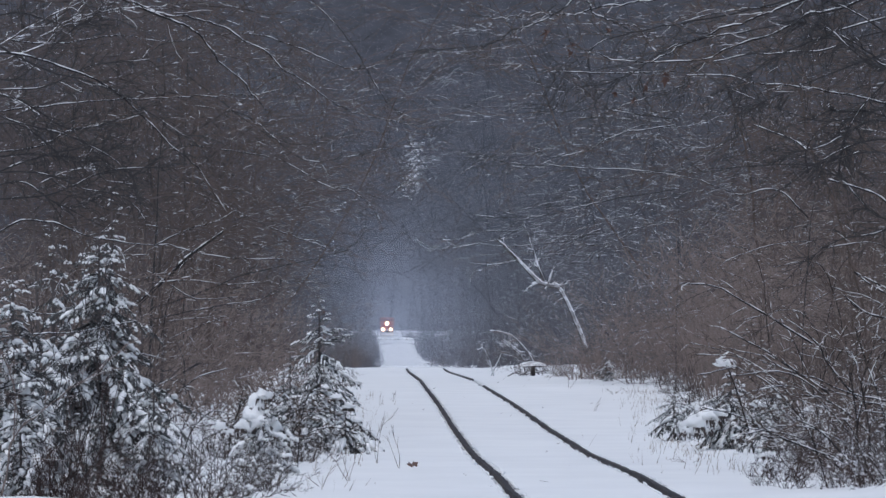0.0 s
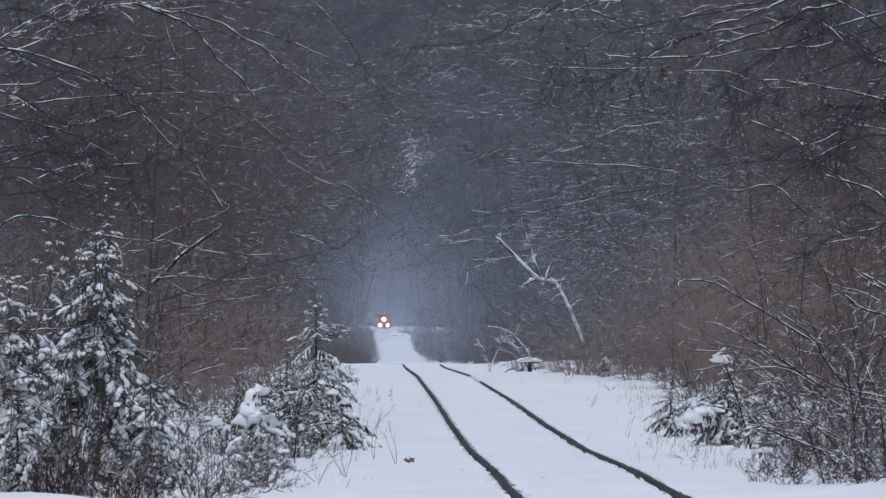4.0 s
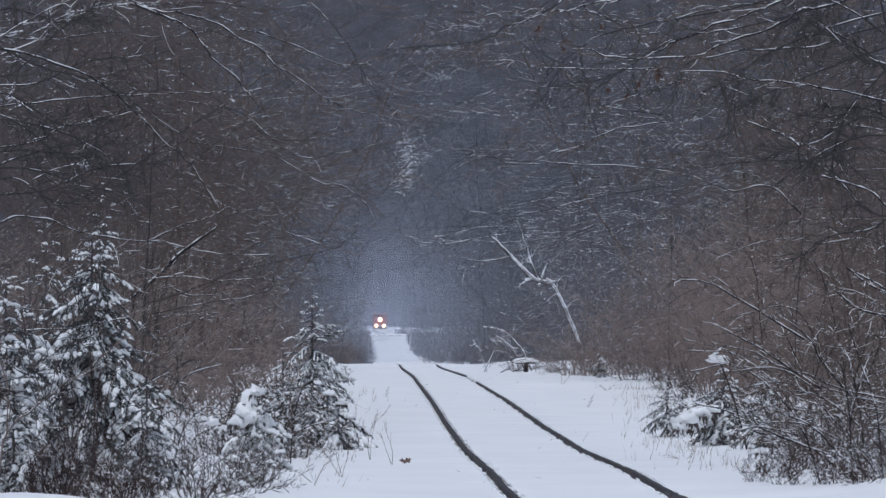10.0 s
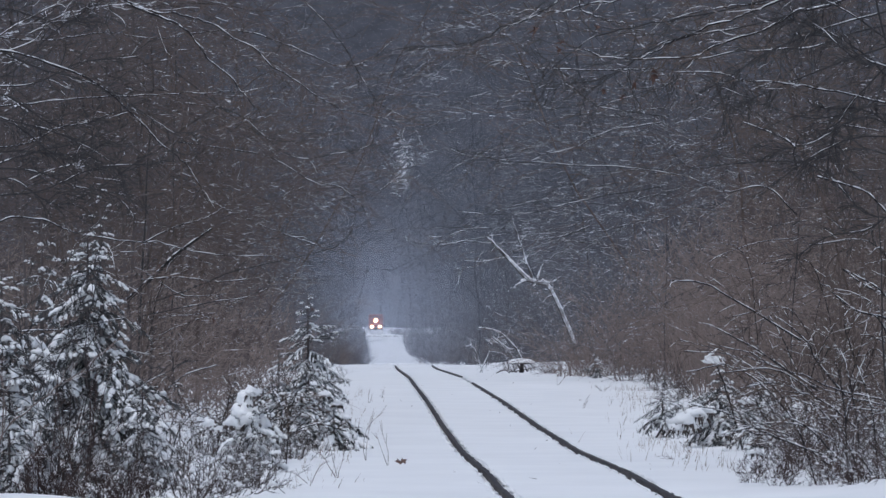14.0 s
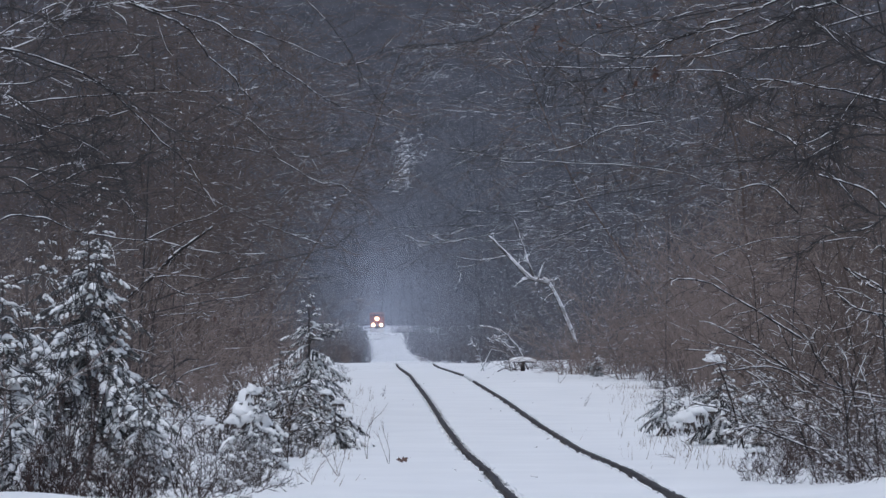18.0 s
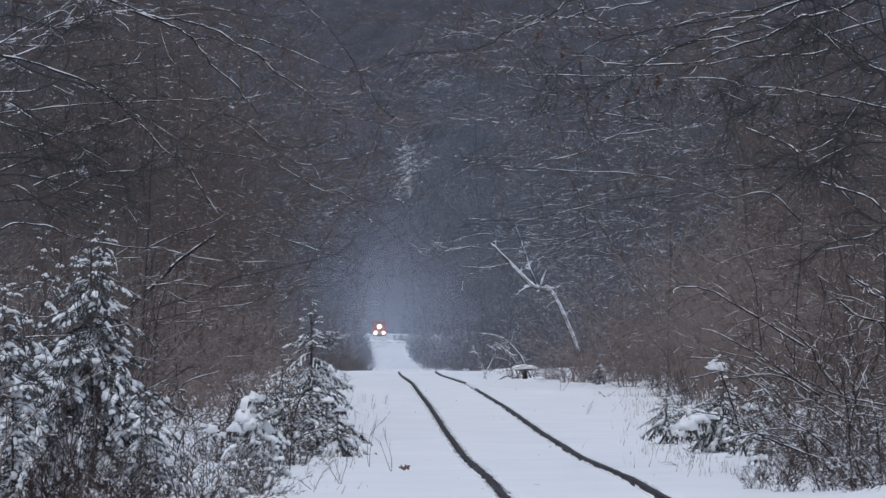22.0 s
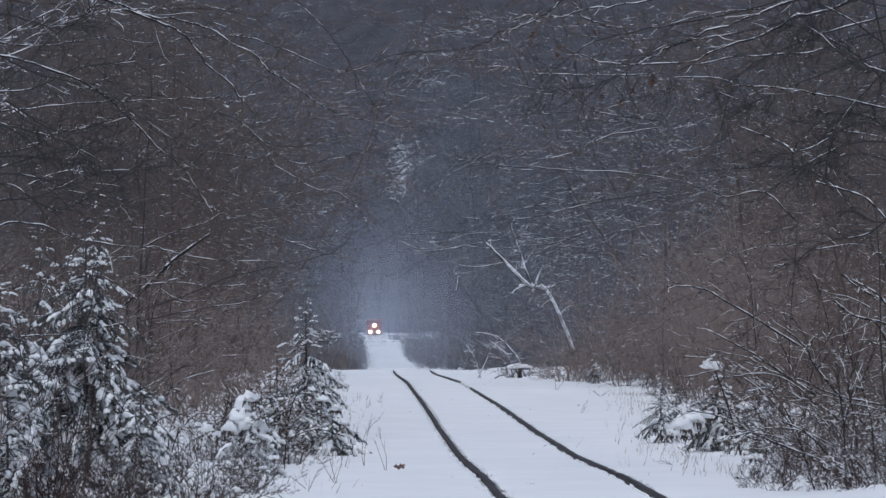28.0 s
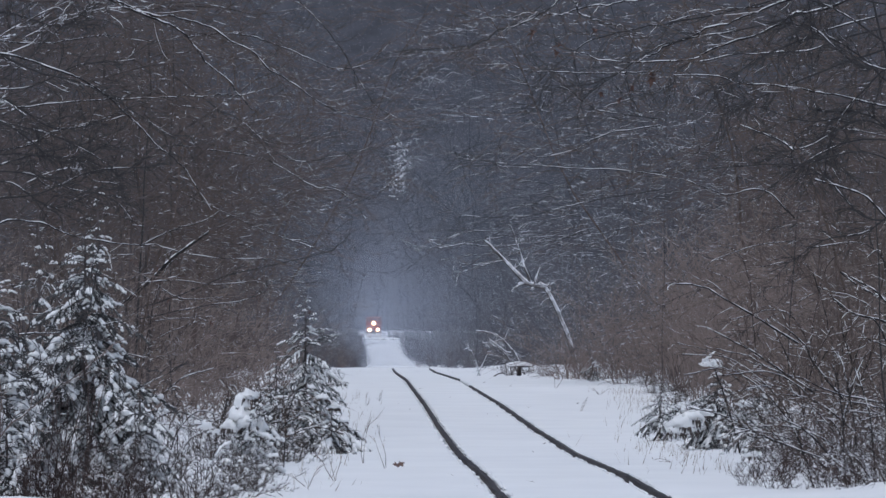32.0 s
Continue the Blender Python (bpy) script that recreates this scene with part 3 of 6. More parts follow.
def edge_brush(seed, count):
    """Ragged thin brush that walls the line beyond the rise, in clumps."""
    g, r = Geo(), random.Random(seed)
    for i in range(count):
        y = 238 + 820 * r.random() ** 1.6
        if abs(y - 925) < 9:
            continue
        side = -1 if i % 3 else 1
        clump = noise.noise(Vector((y * 0.31, side * 5.0, 0))) + 0.5 * noise.noise(Vector((y * 1.3, side * 3.0, 2)))
        off = (-0.45 * r.random() ** 2 if side < 0 else 0.5) + 0.9 * max(clump, 0) + 2.8 * r.random() ** 1.1
        x = left_edge(y) - off if side < 0 else right_edge(y) + off
        b = Vector((x, y, ground_z(x, y) - 0.1))
        h = r.uniform(0.5, 1.0) * (1.3 + 2.2 * min(off, 2.0)) * (0.75 - 1.0 * clump) * r.choice((0.45, 0.8, 1.25))
        h *= 0.16 + 0.84 * smooth_step(236, 420, y)
        for k in range(3):
            twig(g, r, b, Vector((r.gauss(0, 0.38) + 0.1 * side, r.gauss(0, 0.3), 1)).normalized(), h * r.uniform(0.5, 1.0), 0.014)
        for k in range(3):
            q = b + Vector((r.gauss(0, 0.12), 0, h * r.uniform(0.15, 0.9)))
            twig(g, r, q, Vector((r.gauss(0, 0.8), r.gauss(0, 1), r.gauss(0.4, 0.3))).normalized(), r.uniform(0.3, 1.0), 0.011)
    return g


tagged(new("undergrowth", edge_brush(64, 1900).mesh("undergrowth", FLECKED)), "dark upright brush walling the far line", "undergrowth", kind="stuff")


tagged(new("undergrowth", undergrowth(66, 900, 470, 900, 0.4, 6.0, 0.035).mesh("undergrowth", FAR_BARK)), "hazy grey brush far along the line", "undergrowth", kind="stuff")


def far_woods(seed, count):
    g, r = Geo(), random.Random(seed)
    done = 0
    while done < count:
        y = 360 + 1250 * r.random() ** 1.2
        x = r.uniform(-0.0735 * y - 3, 0.105 * y + 3)
        if abs(y - 925) < 9 or (y < 1190 and not clear_of_line(x, y, 1.2 if y > 700 else 4.5)):
            continue
        h = r.uniform(12, 22)
        base = Vector((x, y, ground_z(x, y) - 0.3))
        stem = limb(g, r, base, Vector((r.gauss(0, 0.05), 0, 1)), h, 0.06, 0.02, 4, 0.06, 0.02, 3)
        for i in range(30):
            p, d = along(stem, r.uniform(0.08, 1.0))
            az = r.uniform(0, 2 * math.pi)
            twig(g, r, p, Vector((math.cos(az), math.sin(az) * 0.4, r.gauss(0.2, 0.35))).normalized(), r.uniform(2.5, 6.5), 0.04)
        done += 1
    return g


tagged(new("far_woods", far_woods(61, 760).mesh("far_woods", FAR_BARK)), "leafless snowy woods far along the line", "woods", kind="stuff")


def hillside():
    """A wooded rise that closes the view behind the woods."""
    g = Geo()
    n = 60
    for j in range(7):
        for i in range(n + 1):
            w = -70 + 140 * i / n
            rr = 1750 + 60 * j
            h = (-6, 20, 50, 85, 120, 150, 170)[j] + 10 * noise.noise(Vector((i * 0.3, j * 0.4, 7)))
            g.v.append(Vector((rr * math.sin(radians(w)), rr * math.cos(radians(w)), h)))
    for j in range(6):
        for i in range(n):
            a = j * (n + 1) + i
            g.f.append((a, a + 1, a + n + 2, a + n + 1))
    return g


tagged(new("backdrop", hillside().mesh("backdrop", HILL, True)), "dim wooded hillside closing the distance", "hillside", kind="structure")

# upright see-through sheets across the line stand in for haze in the air
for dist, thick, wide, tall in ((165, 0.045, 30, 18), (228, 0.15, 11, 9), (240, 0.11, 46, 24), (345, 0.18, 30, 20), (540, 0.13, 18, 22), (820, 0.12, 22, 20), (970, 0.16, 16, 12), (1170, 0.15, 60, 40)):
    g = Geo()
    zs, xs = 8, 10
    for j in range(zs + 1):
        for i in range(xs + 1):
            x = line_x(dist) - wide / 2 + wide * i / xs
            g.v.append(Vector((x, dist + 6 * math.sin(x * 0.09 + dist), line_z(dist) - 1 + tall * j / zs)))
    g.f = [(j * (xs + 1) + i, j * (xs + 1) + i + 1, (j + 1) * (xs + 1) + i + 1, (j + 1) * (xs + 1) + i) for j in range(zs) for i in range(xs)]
    tagged(new("haze_sheet", g.mesh("haze_sheet", material("haze_sheet", veil_look(thick)), True)), "translucent bluish sheet standing in for haze", "drifting snow", kind="stuff")

# ---- spruces under snow ----


def bough(rng, twigs, needle, snow, share, hang=1.0, dust=0.06):
    """One spruce bough of unit length: drooping axis, hanging side sprays with needles, and the thick clotted snow on them."""
    wood, pads = Geo(), Geo()

    def axis(t):
        return Vector((t, 0, 0.10 * t - 0.42 * hang * t * t))

    lines = [([axis(i / 8) for i in range(9)], snow * 1.15)]
    for i in range(twigs):
        t = 0.12 + 0.84 * (i + rng.random() * 0.6) / twigs
        ln = (0.42 * (1 - t) + 0.14) * rng.uniform(0.7, 1.25)
        d = Vector((0.75, (0.75 if i % 2 else -0.75), -0.2 * hang)).normalized()
        pts = [axis(t)]
        for k in range(4):
            d = (d + Vector((0.03, 0, -0.22 * hang + rng.gauss(0, 0.07)))).normalized()
            pts.append(pts[-1] + d * ln / 4)
        lines.append((pts, snow * rng.uniform(0.6, 1.0)))
    for pts, r in lines:
        wood.tube([pts[0], pts[len(pts) // 2], pts[-1]], [0.012, 0.008, 0.004], 3)
        total = sum((b - a).length for a, b in zip(pts, pts[1:]))
        for k in range(int(total / (needle * 0.34))):
            q, e = along(pts, min(k * needle * 0.34 / total, 0.999))
            for s in (-1, 1):
                out = (e * 0.7 + Vector((-e.y, e.x, 0)) * s + Vector((0, 0, rng.uniform(-1.2, 0.1)))).normalized()
                wood.blade(q, q + out * needle * rng.uniform(0.8, 1.5), needle * 0.4)
                if rng.random() < dust:
                    out.z = abs(out.z) * 0.3 - 0.15
                    pads.blade(q + Vector((0, 0, needle * 0.2)), q + out * needle * rng.uniform(0.6, 1.1), needle * 0.5)
        at = rng.uniform(0.0, 0.15)
        while at < 0.9:
            # rounded runs of snow with gaps between them, heavier towards the tip
            to = min(at + rng.uniform(0.25, 0.6), 1.0)
            if rng.random() < share:
                m = 7
                ring = [along(pts, min(at + (to - at) * k / m, 0.999))[0] for k in range(m + 1)]
                rad = [r * (0.45 if k in (0, m) else rng.uniform(0.65, 1.1)) for k in range(m + 1)]
                first = len(pads.v)
                pads.tube(ring, rad, 7, 0.3, 0.8)
                for v in pads.v[first:]:
                    v += noise.noise_vector(v * 15.0) * r * 0.5 + noise.noise_vector(v * 48.0) * r * 0.5
            at = to + rng.uniform(0.02, 0.22)
    return wood, pads


class BoughSet:
    def __init__(self, seed, count, *spec, **more):
        r = random.Random(seed)
        self.meshes = []
        for i in range(count):
            w, s = bough(r, *spec, **more)
            self.meshes.append((w.mesh("bough", NEEDLES), s.mesh("snow", BOUGH_SNOW, True)))


LADEN = BoughSet(71, 6, 11, 0.055, 0.050, 0.38, hang=1.3, dust=0.42)
SHORT = BoughSet(72, 4, 6, 0.10, 0.075, 0.5)
HEAVY = BoughSet(73, 5, 7, 0.060, 0.080, 0.45, hang=1.4, dust=0.3)
THIN = BoughSet(74, 4, 11, 0.06, 0.03, 0.26, dust=0.14)
OPEN = BoughSet(75, 5, 11, 0.060, 0.036, 0.46, hang=0.9, dust=0.35)


def spruce(seed, x, y, height, radius, boughs, label, sets, base=0.0, droop=1.0, taper=0.85):
    r = random.Random(seed)
    t = thing("spruce", label, "spruce", "snowy spruces", placed(x, y, ground_z(x, y) - 0.05, r.uniform(0, 360)))
    g = Geo()
    g.tube([Vector((0, 0, height * k / 6)) for k in range(7)], [0.014 * height * (1 - k / 6.3) + 0.004 for k in range(7)], 7)
    part("trunk", g, BARK, t)
    for i in range(boughs):
        h = base + (1 - base) * ((i + r.random()) / boughs) ** 1.1 * 0.985
        ln = radius * (1 - h) ** taper * r.uniform(0.5, 1.3) + 0.05
        tilt = (-28 * (1 - h) + 16 * h) * droop + r.gauss(0, 13)
        w, s = r.choice(sets if ln > 0.26 else SHORT.meshes)
        m = pose(0, 0, height * h, 0, -tilt, i * 137.5 + r.uniform(-25, 25)) @ Matrix.Scale(ln, 4)
        b = part("bough", w, NEEDLES, t, m=m)
        tagged(part("snow", s, BOUGH_SNOW, b), kind="stuff")
    return t


spruce(81, *(-2.53, 46.5), 2.42, 1.12, 112, "young spruce weighed down by clotted snow", LADEN.meshes, 0.03)
spruce(82, *(-3.14, 44.0), 1.95, 0.95, 70, "young spruce with thick drooping snowy boughs", HEAVY.meshes + LADEN.meshes[:2], 0.05)
spruce(83, *(-3.01, 58.0), 3.10, 0.5, 48, "slender dark spruce with a dusting of snow", THIN.meshes, 0.1)
spruce(84, *(-0.70, 64.0), 2.0, 0.92, 60, "small open spruce at the edge of the line under snow", OPEN.meshes, 0.08, 0.45, 0.95)
spruce(85, *(-1.96, 45.0), 1.05, 0.62, 44, "small spruce bent under snow", LADEN.meshes, 0.03)
spruce(86, *(-3.55, 56.0), 2.62, 0.6, 44, "slender snowy spruce among bare trees", THIN.meshes, 0.1)
spruce(87, *(-1.09, 52.0), 0.92, 0.55, 34, "low spruce buried in snow", HEAVY.meshes, 0.05)
spruce(88, *(4.55, 66.0), 0.8, 0.75, 36, "low spreading spruce pressed down by snow", LADEN.meshes, 0.05)
spruce(89, *(-2.95, 42.3), 0.9, 0.6, 34, "low spruce with thick fingers of hanging snow", HEAVY.meshes, 0.04)
spruce(93, *(-1.10, 66.0), 1.25, 0.62, 40, "small open spruce behind snowy brush", OPEN.meshes, 0.06, 0.6, 0.95)
spruce(94, *(-0.36, 62.0), 0.62, 0.6, 26, "low spruce boughs drooping under heavy snow", HEAVY.meshes, 0.04)
spruce(95, *(4.55, 64.6), 1.1, 0.75, 46, "dark spruce with clots of snow at the edge of the brush", LADEN.meshes, 0.05)
spruce(96, *(4.95, 62.0), 0.95, 0.7, 38, "dark spruce with clots of snow at the edge of the brush", LADEN.meshes, 0.05)
spruce(97, *(4.05, 68.5), 0.75, 0.5, 26, "low dark spruce with snow on its boughs", LADEN.meshes, 0.05)
spruce(90, *(4.35, 70.0), 0.7, 0.55, 26, "low dark spruce with snow on its boughs", LADEN.meshes, 0.05)
spruce(91, *(4.55, 76.0), 0.55, 0.45, 22, "low dark spruce with snow on its boughs", LADEN.meshes, 0.05)
spruce(92, *(6.04, 132.0), 0.7, 0.5, 20, "small dusted spruce standing at the edge of brush", THIN.meshes, 0.05)

# ---- single trees and branches that stand out ----


def snow_runs(pts, radii, rng, cover, thick=1.0):
    """Snow lying along a branch in broken runs."""
    g, i = Geo(), 0
    while i < len(pts) - 2:
        n = rng.randint(2, 5)
        j = min(i + n, len(pts) - 1)
        d = (pts[j] - pts[i]).normalized()
        if rng.random() < cover and abs(d.z) < 0.93 and j - i >= 2:
            m = j - i
            rad = [(radii[i + k] * 0.6 + 0.0016) * thick * (0.4 if k in (0, m) else rng.uniform(0.8, 1.25)) for k in range(m + 1)]
            g.tube([pts[i + k] + Vector((0, 0, radii[i + k] * 0.7)) for k in range(m + 1)], rad, 4 if radii[i] < 0.006 else 5, 0.3, 0.85)
            i = j + rng.choice((0, 1, 1, 2))
        else:
            i += 1
    return g


def grown_limb(parent, rng, bends, r0, r1, cover, sprigs, mat=DARK_TWIG, name="limb", thick=1.0, sprig=0.5, snow=True, dusted=0.12):
    """A limb along a few bends, with side sprigs and its own snow."""
    pts = curve_through(bends, 8)
    r0, r1, cover = r0 * 0.39, r1 * 0.62, cover * 0.7
    step = (pts[1] - pts[0]).length * 0.03
    phase, sway = rng.uniform(0, 99), (pts[-1] - pts[0]).length * 0.006
    pts = [p + noise.noise_vector(Vector((i * 0.31 + phase, 0, 0))) * sway * min(1, i / 4) for i, p in enumerate(pts)]
    pts = [p + Vector((rng.gauss(0, step), rng.gauss(0, step), rng.gauss(0, step))) if 0 < i < len(pts) - 1 else p for i, p in enumerate(pts)]
    n = len(pts) - 1
    radii = [r0 + (r1 - r0) * i / n for i in range(n + 1)]
    g, snowy, fine, clots = Geo(), [], Geo(), Geo()
    fine_mat = mat
    if mat is DARK_TWIG and cover > 0.3:
        mat, fine_mat, cover = SNOW_LINED, FLECKED_BROWN, cover * 0.55
    g.tube(pts, radii, 6)
    snowy.append((pts, radii))
    size = (pts[-1] - pts[0]).length
    for k in range(int(sprigs * 1.2)):
        q, e = along(pts, rng.uniform(0.25, 1.0))
        ln = min(size * rng.uniform(0.1, 0.3), sprig * rng.uniform(0.4, 1.6))
        sub = limb(fine, rng, q, fan(rng, e, rng.uniform(0.4, 1.1)), ln, r1 * 0.8 + 0.002, 0.003, 6, 0.2, -0.02, 3)
        if rng.random() < dusted:
            snowy.append((sub, [r1 * 0.7] * len(sub)))
        for j in range(3):
            q2, e2 = along(sub, rng.uniform(0.2, 1.0))
            twig(fine, rng, q2, fan(rng, e2, rng.uniform(0.3, 1.0)), ln * rng.uniform(0.3, 0.7), 0.004)
            if name == "stem" and rng.random() < dusted * 0.35:
                w = rng.uniform(0.005, 0.011)
                clots.lump(q2 + Vector((0, 0, w * 0.4)), w * rng.uniform(1.0, 2.6), w, w * 0.7, rng, 3, 5, 0.5)
    ob = part(name, g, mat, parent)
    if fine.v:
        tagged(part("spray", fine, fine_mat, ob), kind="stuff")
    if snow:
        tagged(part("snow", joined([clots] + [snow_runs(p, r, rng, cover, thick) for p, r in snowy]), BOUGH_SNOW, ob, smooth=True), kind="stuff")
    return ob


def leaning_tree(label, x, y, height, seed, r=0.09, mat=DARK_TWIG):
    t = thing("tree", label, "tree", "", None)
    g, rr = Geo(), random.Random(seed)
    limb(g, rr, Vector((x, y, ground_z(x, y) - 0.3)), Vector((0, 0, 1)), height, r * 0.42, r * 0.15, 14, 0.05, 0.12, 6)
    part("trunk", g, mat, t)
    return t, rr


# the overhanging tree whose long arcs hang down in the upper left
t, r = leaning_tree("bare tree with long snow-lined limbs hanging over the line", *(-4.71, 58.0), 8.0, 201)
grown_limb(t, r, [(-4.71, 58.0, 5.62), (-3.48, 58.0, 5.49), (-2.74, 58.0, 5.20), (-2.19, 58.0, 4.99), (-2.01, 58.0, 4.86), (-1.77, 58.0, 4.55), (-1.55, 58.0, 4.38), (-1.25, 58.0, 4.00)], 0.045, 0.009, 0.95, 14)
grown_limb(t, r, [(-4.79, 59.0, 5.96), (-3.34, 59.0, 5.50), (-2.55, 59.0, 5.21), (-1.98, 59.0, 5.10), (-1.44, 59.0, 4.84), (-0.91, 59.0, 4.44), (-0.27, 59.0, 4.05), (0.53, 59.0, 3.87)], 0.04, 0.006, 0.8, 22)
grown_limb(t, r, [(-4.63, 57.0, 4.66), (-3.87, 57.0, 4.56), (-3.14, 57.0, 4.31), (-2.63, 57.0, 3.92), (-2.28, 57.0, 3.55), (-1.99, 57.0, 3.31), (-1.75, 57.0, 2.91)], 0.035, 0.008, 0.9, 16)
grown_limb(t, r, [(-4.87, 60.0, 4.63), (-4.34, 60.0, 4.93), (-3.94, 60.0, 5.16), (-3.27, 60.0, 5.47)], 0.04, 0.011, 0.95, 18, mat=SNOWY_TWIG, dusted=0.7)
grown_limb(t, r, [(-4.96, 61.0, 4.55), (-4.00, 61.0, 4.92), (-3.80, 61.0, 5.16), (-3.25, 61.0, 5.34), (-2.71, 61.0, 5.38)], 0.04, 0.009, 0.95, 18, mat=SNOWY_TWIG, dusted=0.7)
grown_limb(t, r, [(-4.55, 56.0, 3.42), (-3.74, 56.0, 3.51), (-3.36, 56.0, 3.69), (-3.02, 56.0, 3.75), (-2.61, 56.0, 3.85)], 0.022, 0.007, 0.6, 10)
grown_limb(t, r, [(-4.63, 57.0, 3.13), (-4.06, 57.0, 3.34), (-3.61, 57.0, 3.48), (-3.23, 57.0, 3.55), (-2.82, 57.0, 3.69)], 0.03, 0.008, 0.15, 14, mat=DARK_TWIG)
grown_limb(t, r, [(-5.04, 62.0, 5.08), (-3.86, 62.0, 5.01), (-3.17, 62.0, 5.10), (-2.72, 62.0, 5.04), (-2.23, 62.0, 5.05)], 0.02, 0.006, 0.8, 6)
grown_limb(t, r, [(-5.04, 62.0, 4.11), (-3.51, 62.0, 4.29), (-2.41, 62.0, 4.35), (-1.96, 62.0, 4.36), (-1.37, 62.0, 4.39), (-1.06, 62.0, 4.46)], 0.022, 0.006, 0.5, 12)

for bends in ([(-4.55, 56.0, 3.98), (-3.86, 56.0, 3.76), (-3.30, 56.0, 3.60), (-2.74, 56.0, 3.29)], [(-4.63, 57.0, 3.26), (-3.80, 57.0, 3.26), (-3.23, 57.0, 3.07), (-2.66, 57.0, 2.97)],
              [(-4.63, 57.0, 4.91), (-3.68, 57.0, 4.41), (-2.98, 57.0, 4.21), (-2.09, 57.0, 3.64)], [(-4.71, 58.0, 4.26), (-3.87, 58.0, 4.26), (-3.22, 58.0, 4.52), (-2.58, 58.0, 4.59)],
              [(-4.47, 55.0, 2.89), (-3.55, 55.0, 2.95), (-2.93, 55.0, 3.20), (-2.26, 55.0, 3.26)]):
    grown_limb(t, r, bends, 0.028, 0.006, 0.25, 24, sprig=0.6)

t, r = leaning_tree("thin tree with snow blown against its bark", *(-4.03, 61.0), 7.5, 206, 0.045, BARK)
for bends in ([(-4.03, 61.0, 5.02), (-3.73, 61.0, 5.16), (-3.32, 61.0, 5.29)], [(-4.03, 61.0, 4.07), (-4.34, 61.0, 4.27), (-4.75, 61.0, 4.41)], [(-4.03, 61.0, 3.73), (-3.73, 61.0, 3.83), (-3.46, 61.0, 4.07)],
              [(-4.03, 61.0, 4.61), (-4.27, 61.0, 4.75), (-4.68, 61.0, 5.02)], [(-4.03, 61.0, 3.25), (-3.73, 61.0, 3.39), (-3.39, 61.0, 3.46)]):
    grown_limb(t, r, bends, 0.03, 0.01, 0.9, 12, mat=SNOWY_TWIG, dusted=0.5, sprig=0.5)

# a second one beside the spruces, with one long level branch
t, r = leaning_tree("thin bare tree with one long snow-topped branch", *(-3.77, 47.0), 3.2, 202, 0.05)
grown_limb(t, r, [(-3.77, 47.0, 2.21), (-3.32, 47.0, 2.47), (-2.98, 47.0, 2.48), (-2.59, 47.0, 2.33), (-2.14, 47.0, 2.27), (-1.91, 47.0, 2.27), (-1.51, 47.0, 2.17), (-0.72, 47.0, 2.13)], 0.022, 0.004, 0.97, 5, thick=1.15)
grown_limb(t, r, [(-3.69, 46.0, 1.32), (-3.38, 46.0, 1.41), (-3.07, 46.0, 1.44), (-2.71, 46.0, 1.46), (-2.15, 46.0, 1.56)], 0.02, 0.006, 0.7, 6, mat=DARK_TWIG)
grown_limb(t, r, [(-3.85, 48.0, 1.90), (-3.47, 48.0, 1.75), (-3.20, 48.0, 1.64), (-2.83, 48.0, 1.62)], 0.016, 0.006, 0.8, 5)

# bare sapling in front of the spruces
x, y = (-3.07, 42.0)
t = thing("sapling", "bare reddish sapling with forked stems before the spruces", "sapling")
r = random.Random(203)
grown_limb(t, r, [(-3.14, 42.0, -0.06), (-3.05, 42.0, 0.27), (-2.98, 42.0, 0.60), (-2.76, 42.0, 0.80), (-2.54, 42.0, 0.98), (-2.29, 42.0, 1.14), (-2.05, 42.0, 1.37)], 0.024, 0.006, 0.3, 6, mat=RED_TWIG, name="stem")
grown_limb(t, r, [(-2.99, 42.0, 0.55), (-2.98, 42.0, 0.95), (-3.05, 42.0, 1.19), (-3.13, 42.0, 1.37)], 0.018, 0.006, 0.2, 5, mat=RED_TWIG, name="stem")
grown_limb(t, r, [(-2.76, 42.0, 0.80), (-2.64, 42.0, 0.64), (-2.38, 42.0, 0.66), (-2.24, 42.0, 0.69)], 0.008, 0.004, 0.9, 3, mat=RED_TWIG, name="stem")
grown_limb(t, r, [(-2.54, 42.0, 0.98), (-2.38, 42.0, 1.06), (-2.19, 42.0, 1.15), (-2.04, 42.0, 1.16)], 0.009, 0.004, 0.9, 3, mat=RED_TWIG, name="stem")
grown_limb(t, r, [(-3.02, 42.0, 0.44), (-2.80, 42.0, 0.41), (-2.47, 42.0, 0.37), (-2.26, 42.0, 0.26)], 0.009, 0.004, 0.5, 3, mat=RED_TWIG, name="stem")

# leaning snowy stems and level branches in the brown wood on the left
t, r = leaning_tree("bare tree among brown brush with level snowy branches", *(-3.16, 72.0), 4.6, 204, 0.05)
grown_limb(t, r, [(-3.36, 72.0, 1.89), (-2.96, 72.0, 2.24), (-2.64, 72.0, 2.55), (-2.15, 72.0, 2.90)], 0.075, 0.03, 0.9, 6)
grown_limb(t, r, [(-3.11, 71.0, 2.16), (-2.60, 71.0, 2.20), (-2.04, 71.0, 2.14), (-1.61, 71.0, 2.17)], 0.026, 0.008, 0.95, 6)
grown_limb(t, r, [(-3.18, 73.0, 2.31), (-2.92, 73.0, 2.14), (-2.55, 73.0, 1.95), (-1.98, 73.0, 1.98)], 0.024, 0.008, 0.7, 6)
grown_limb(t, r, [(-3.20, 73.0, 2.71), (-2.67, 73.0, 2.96), (-2.26, 73.0, 3.08), (-1.94, 73.0, 3.28)], 0.024, 0.008, 0.5, 10)
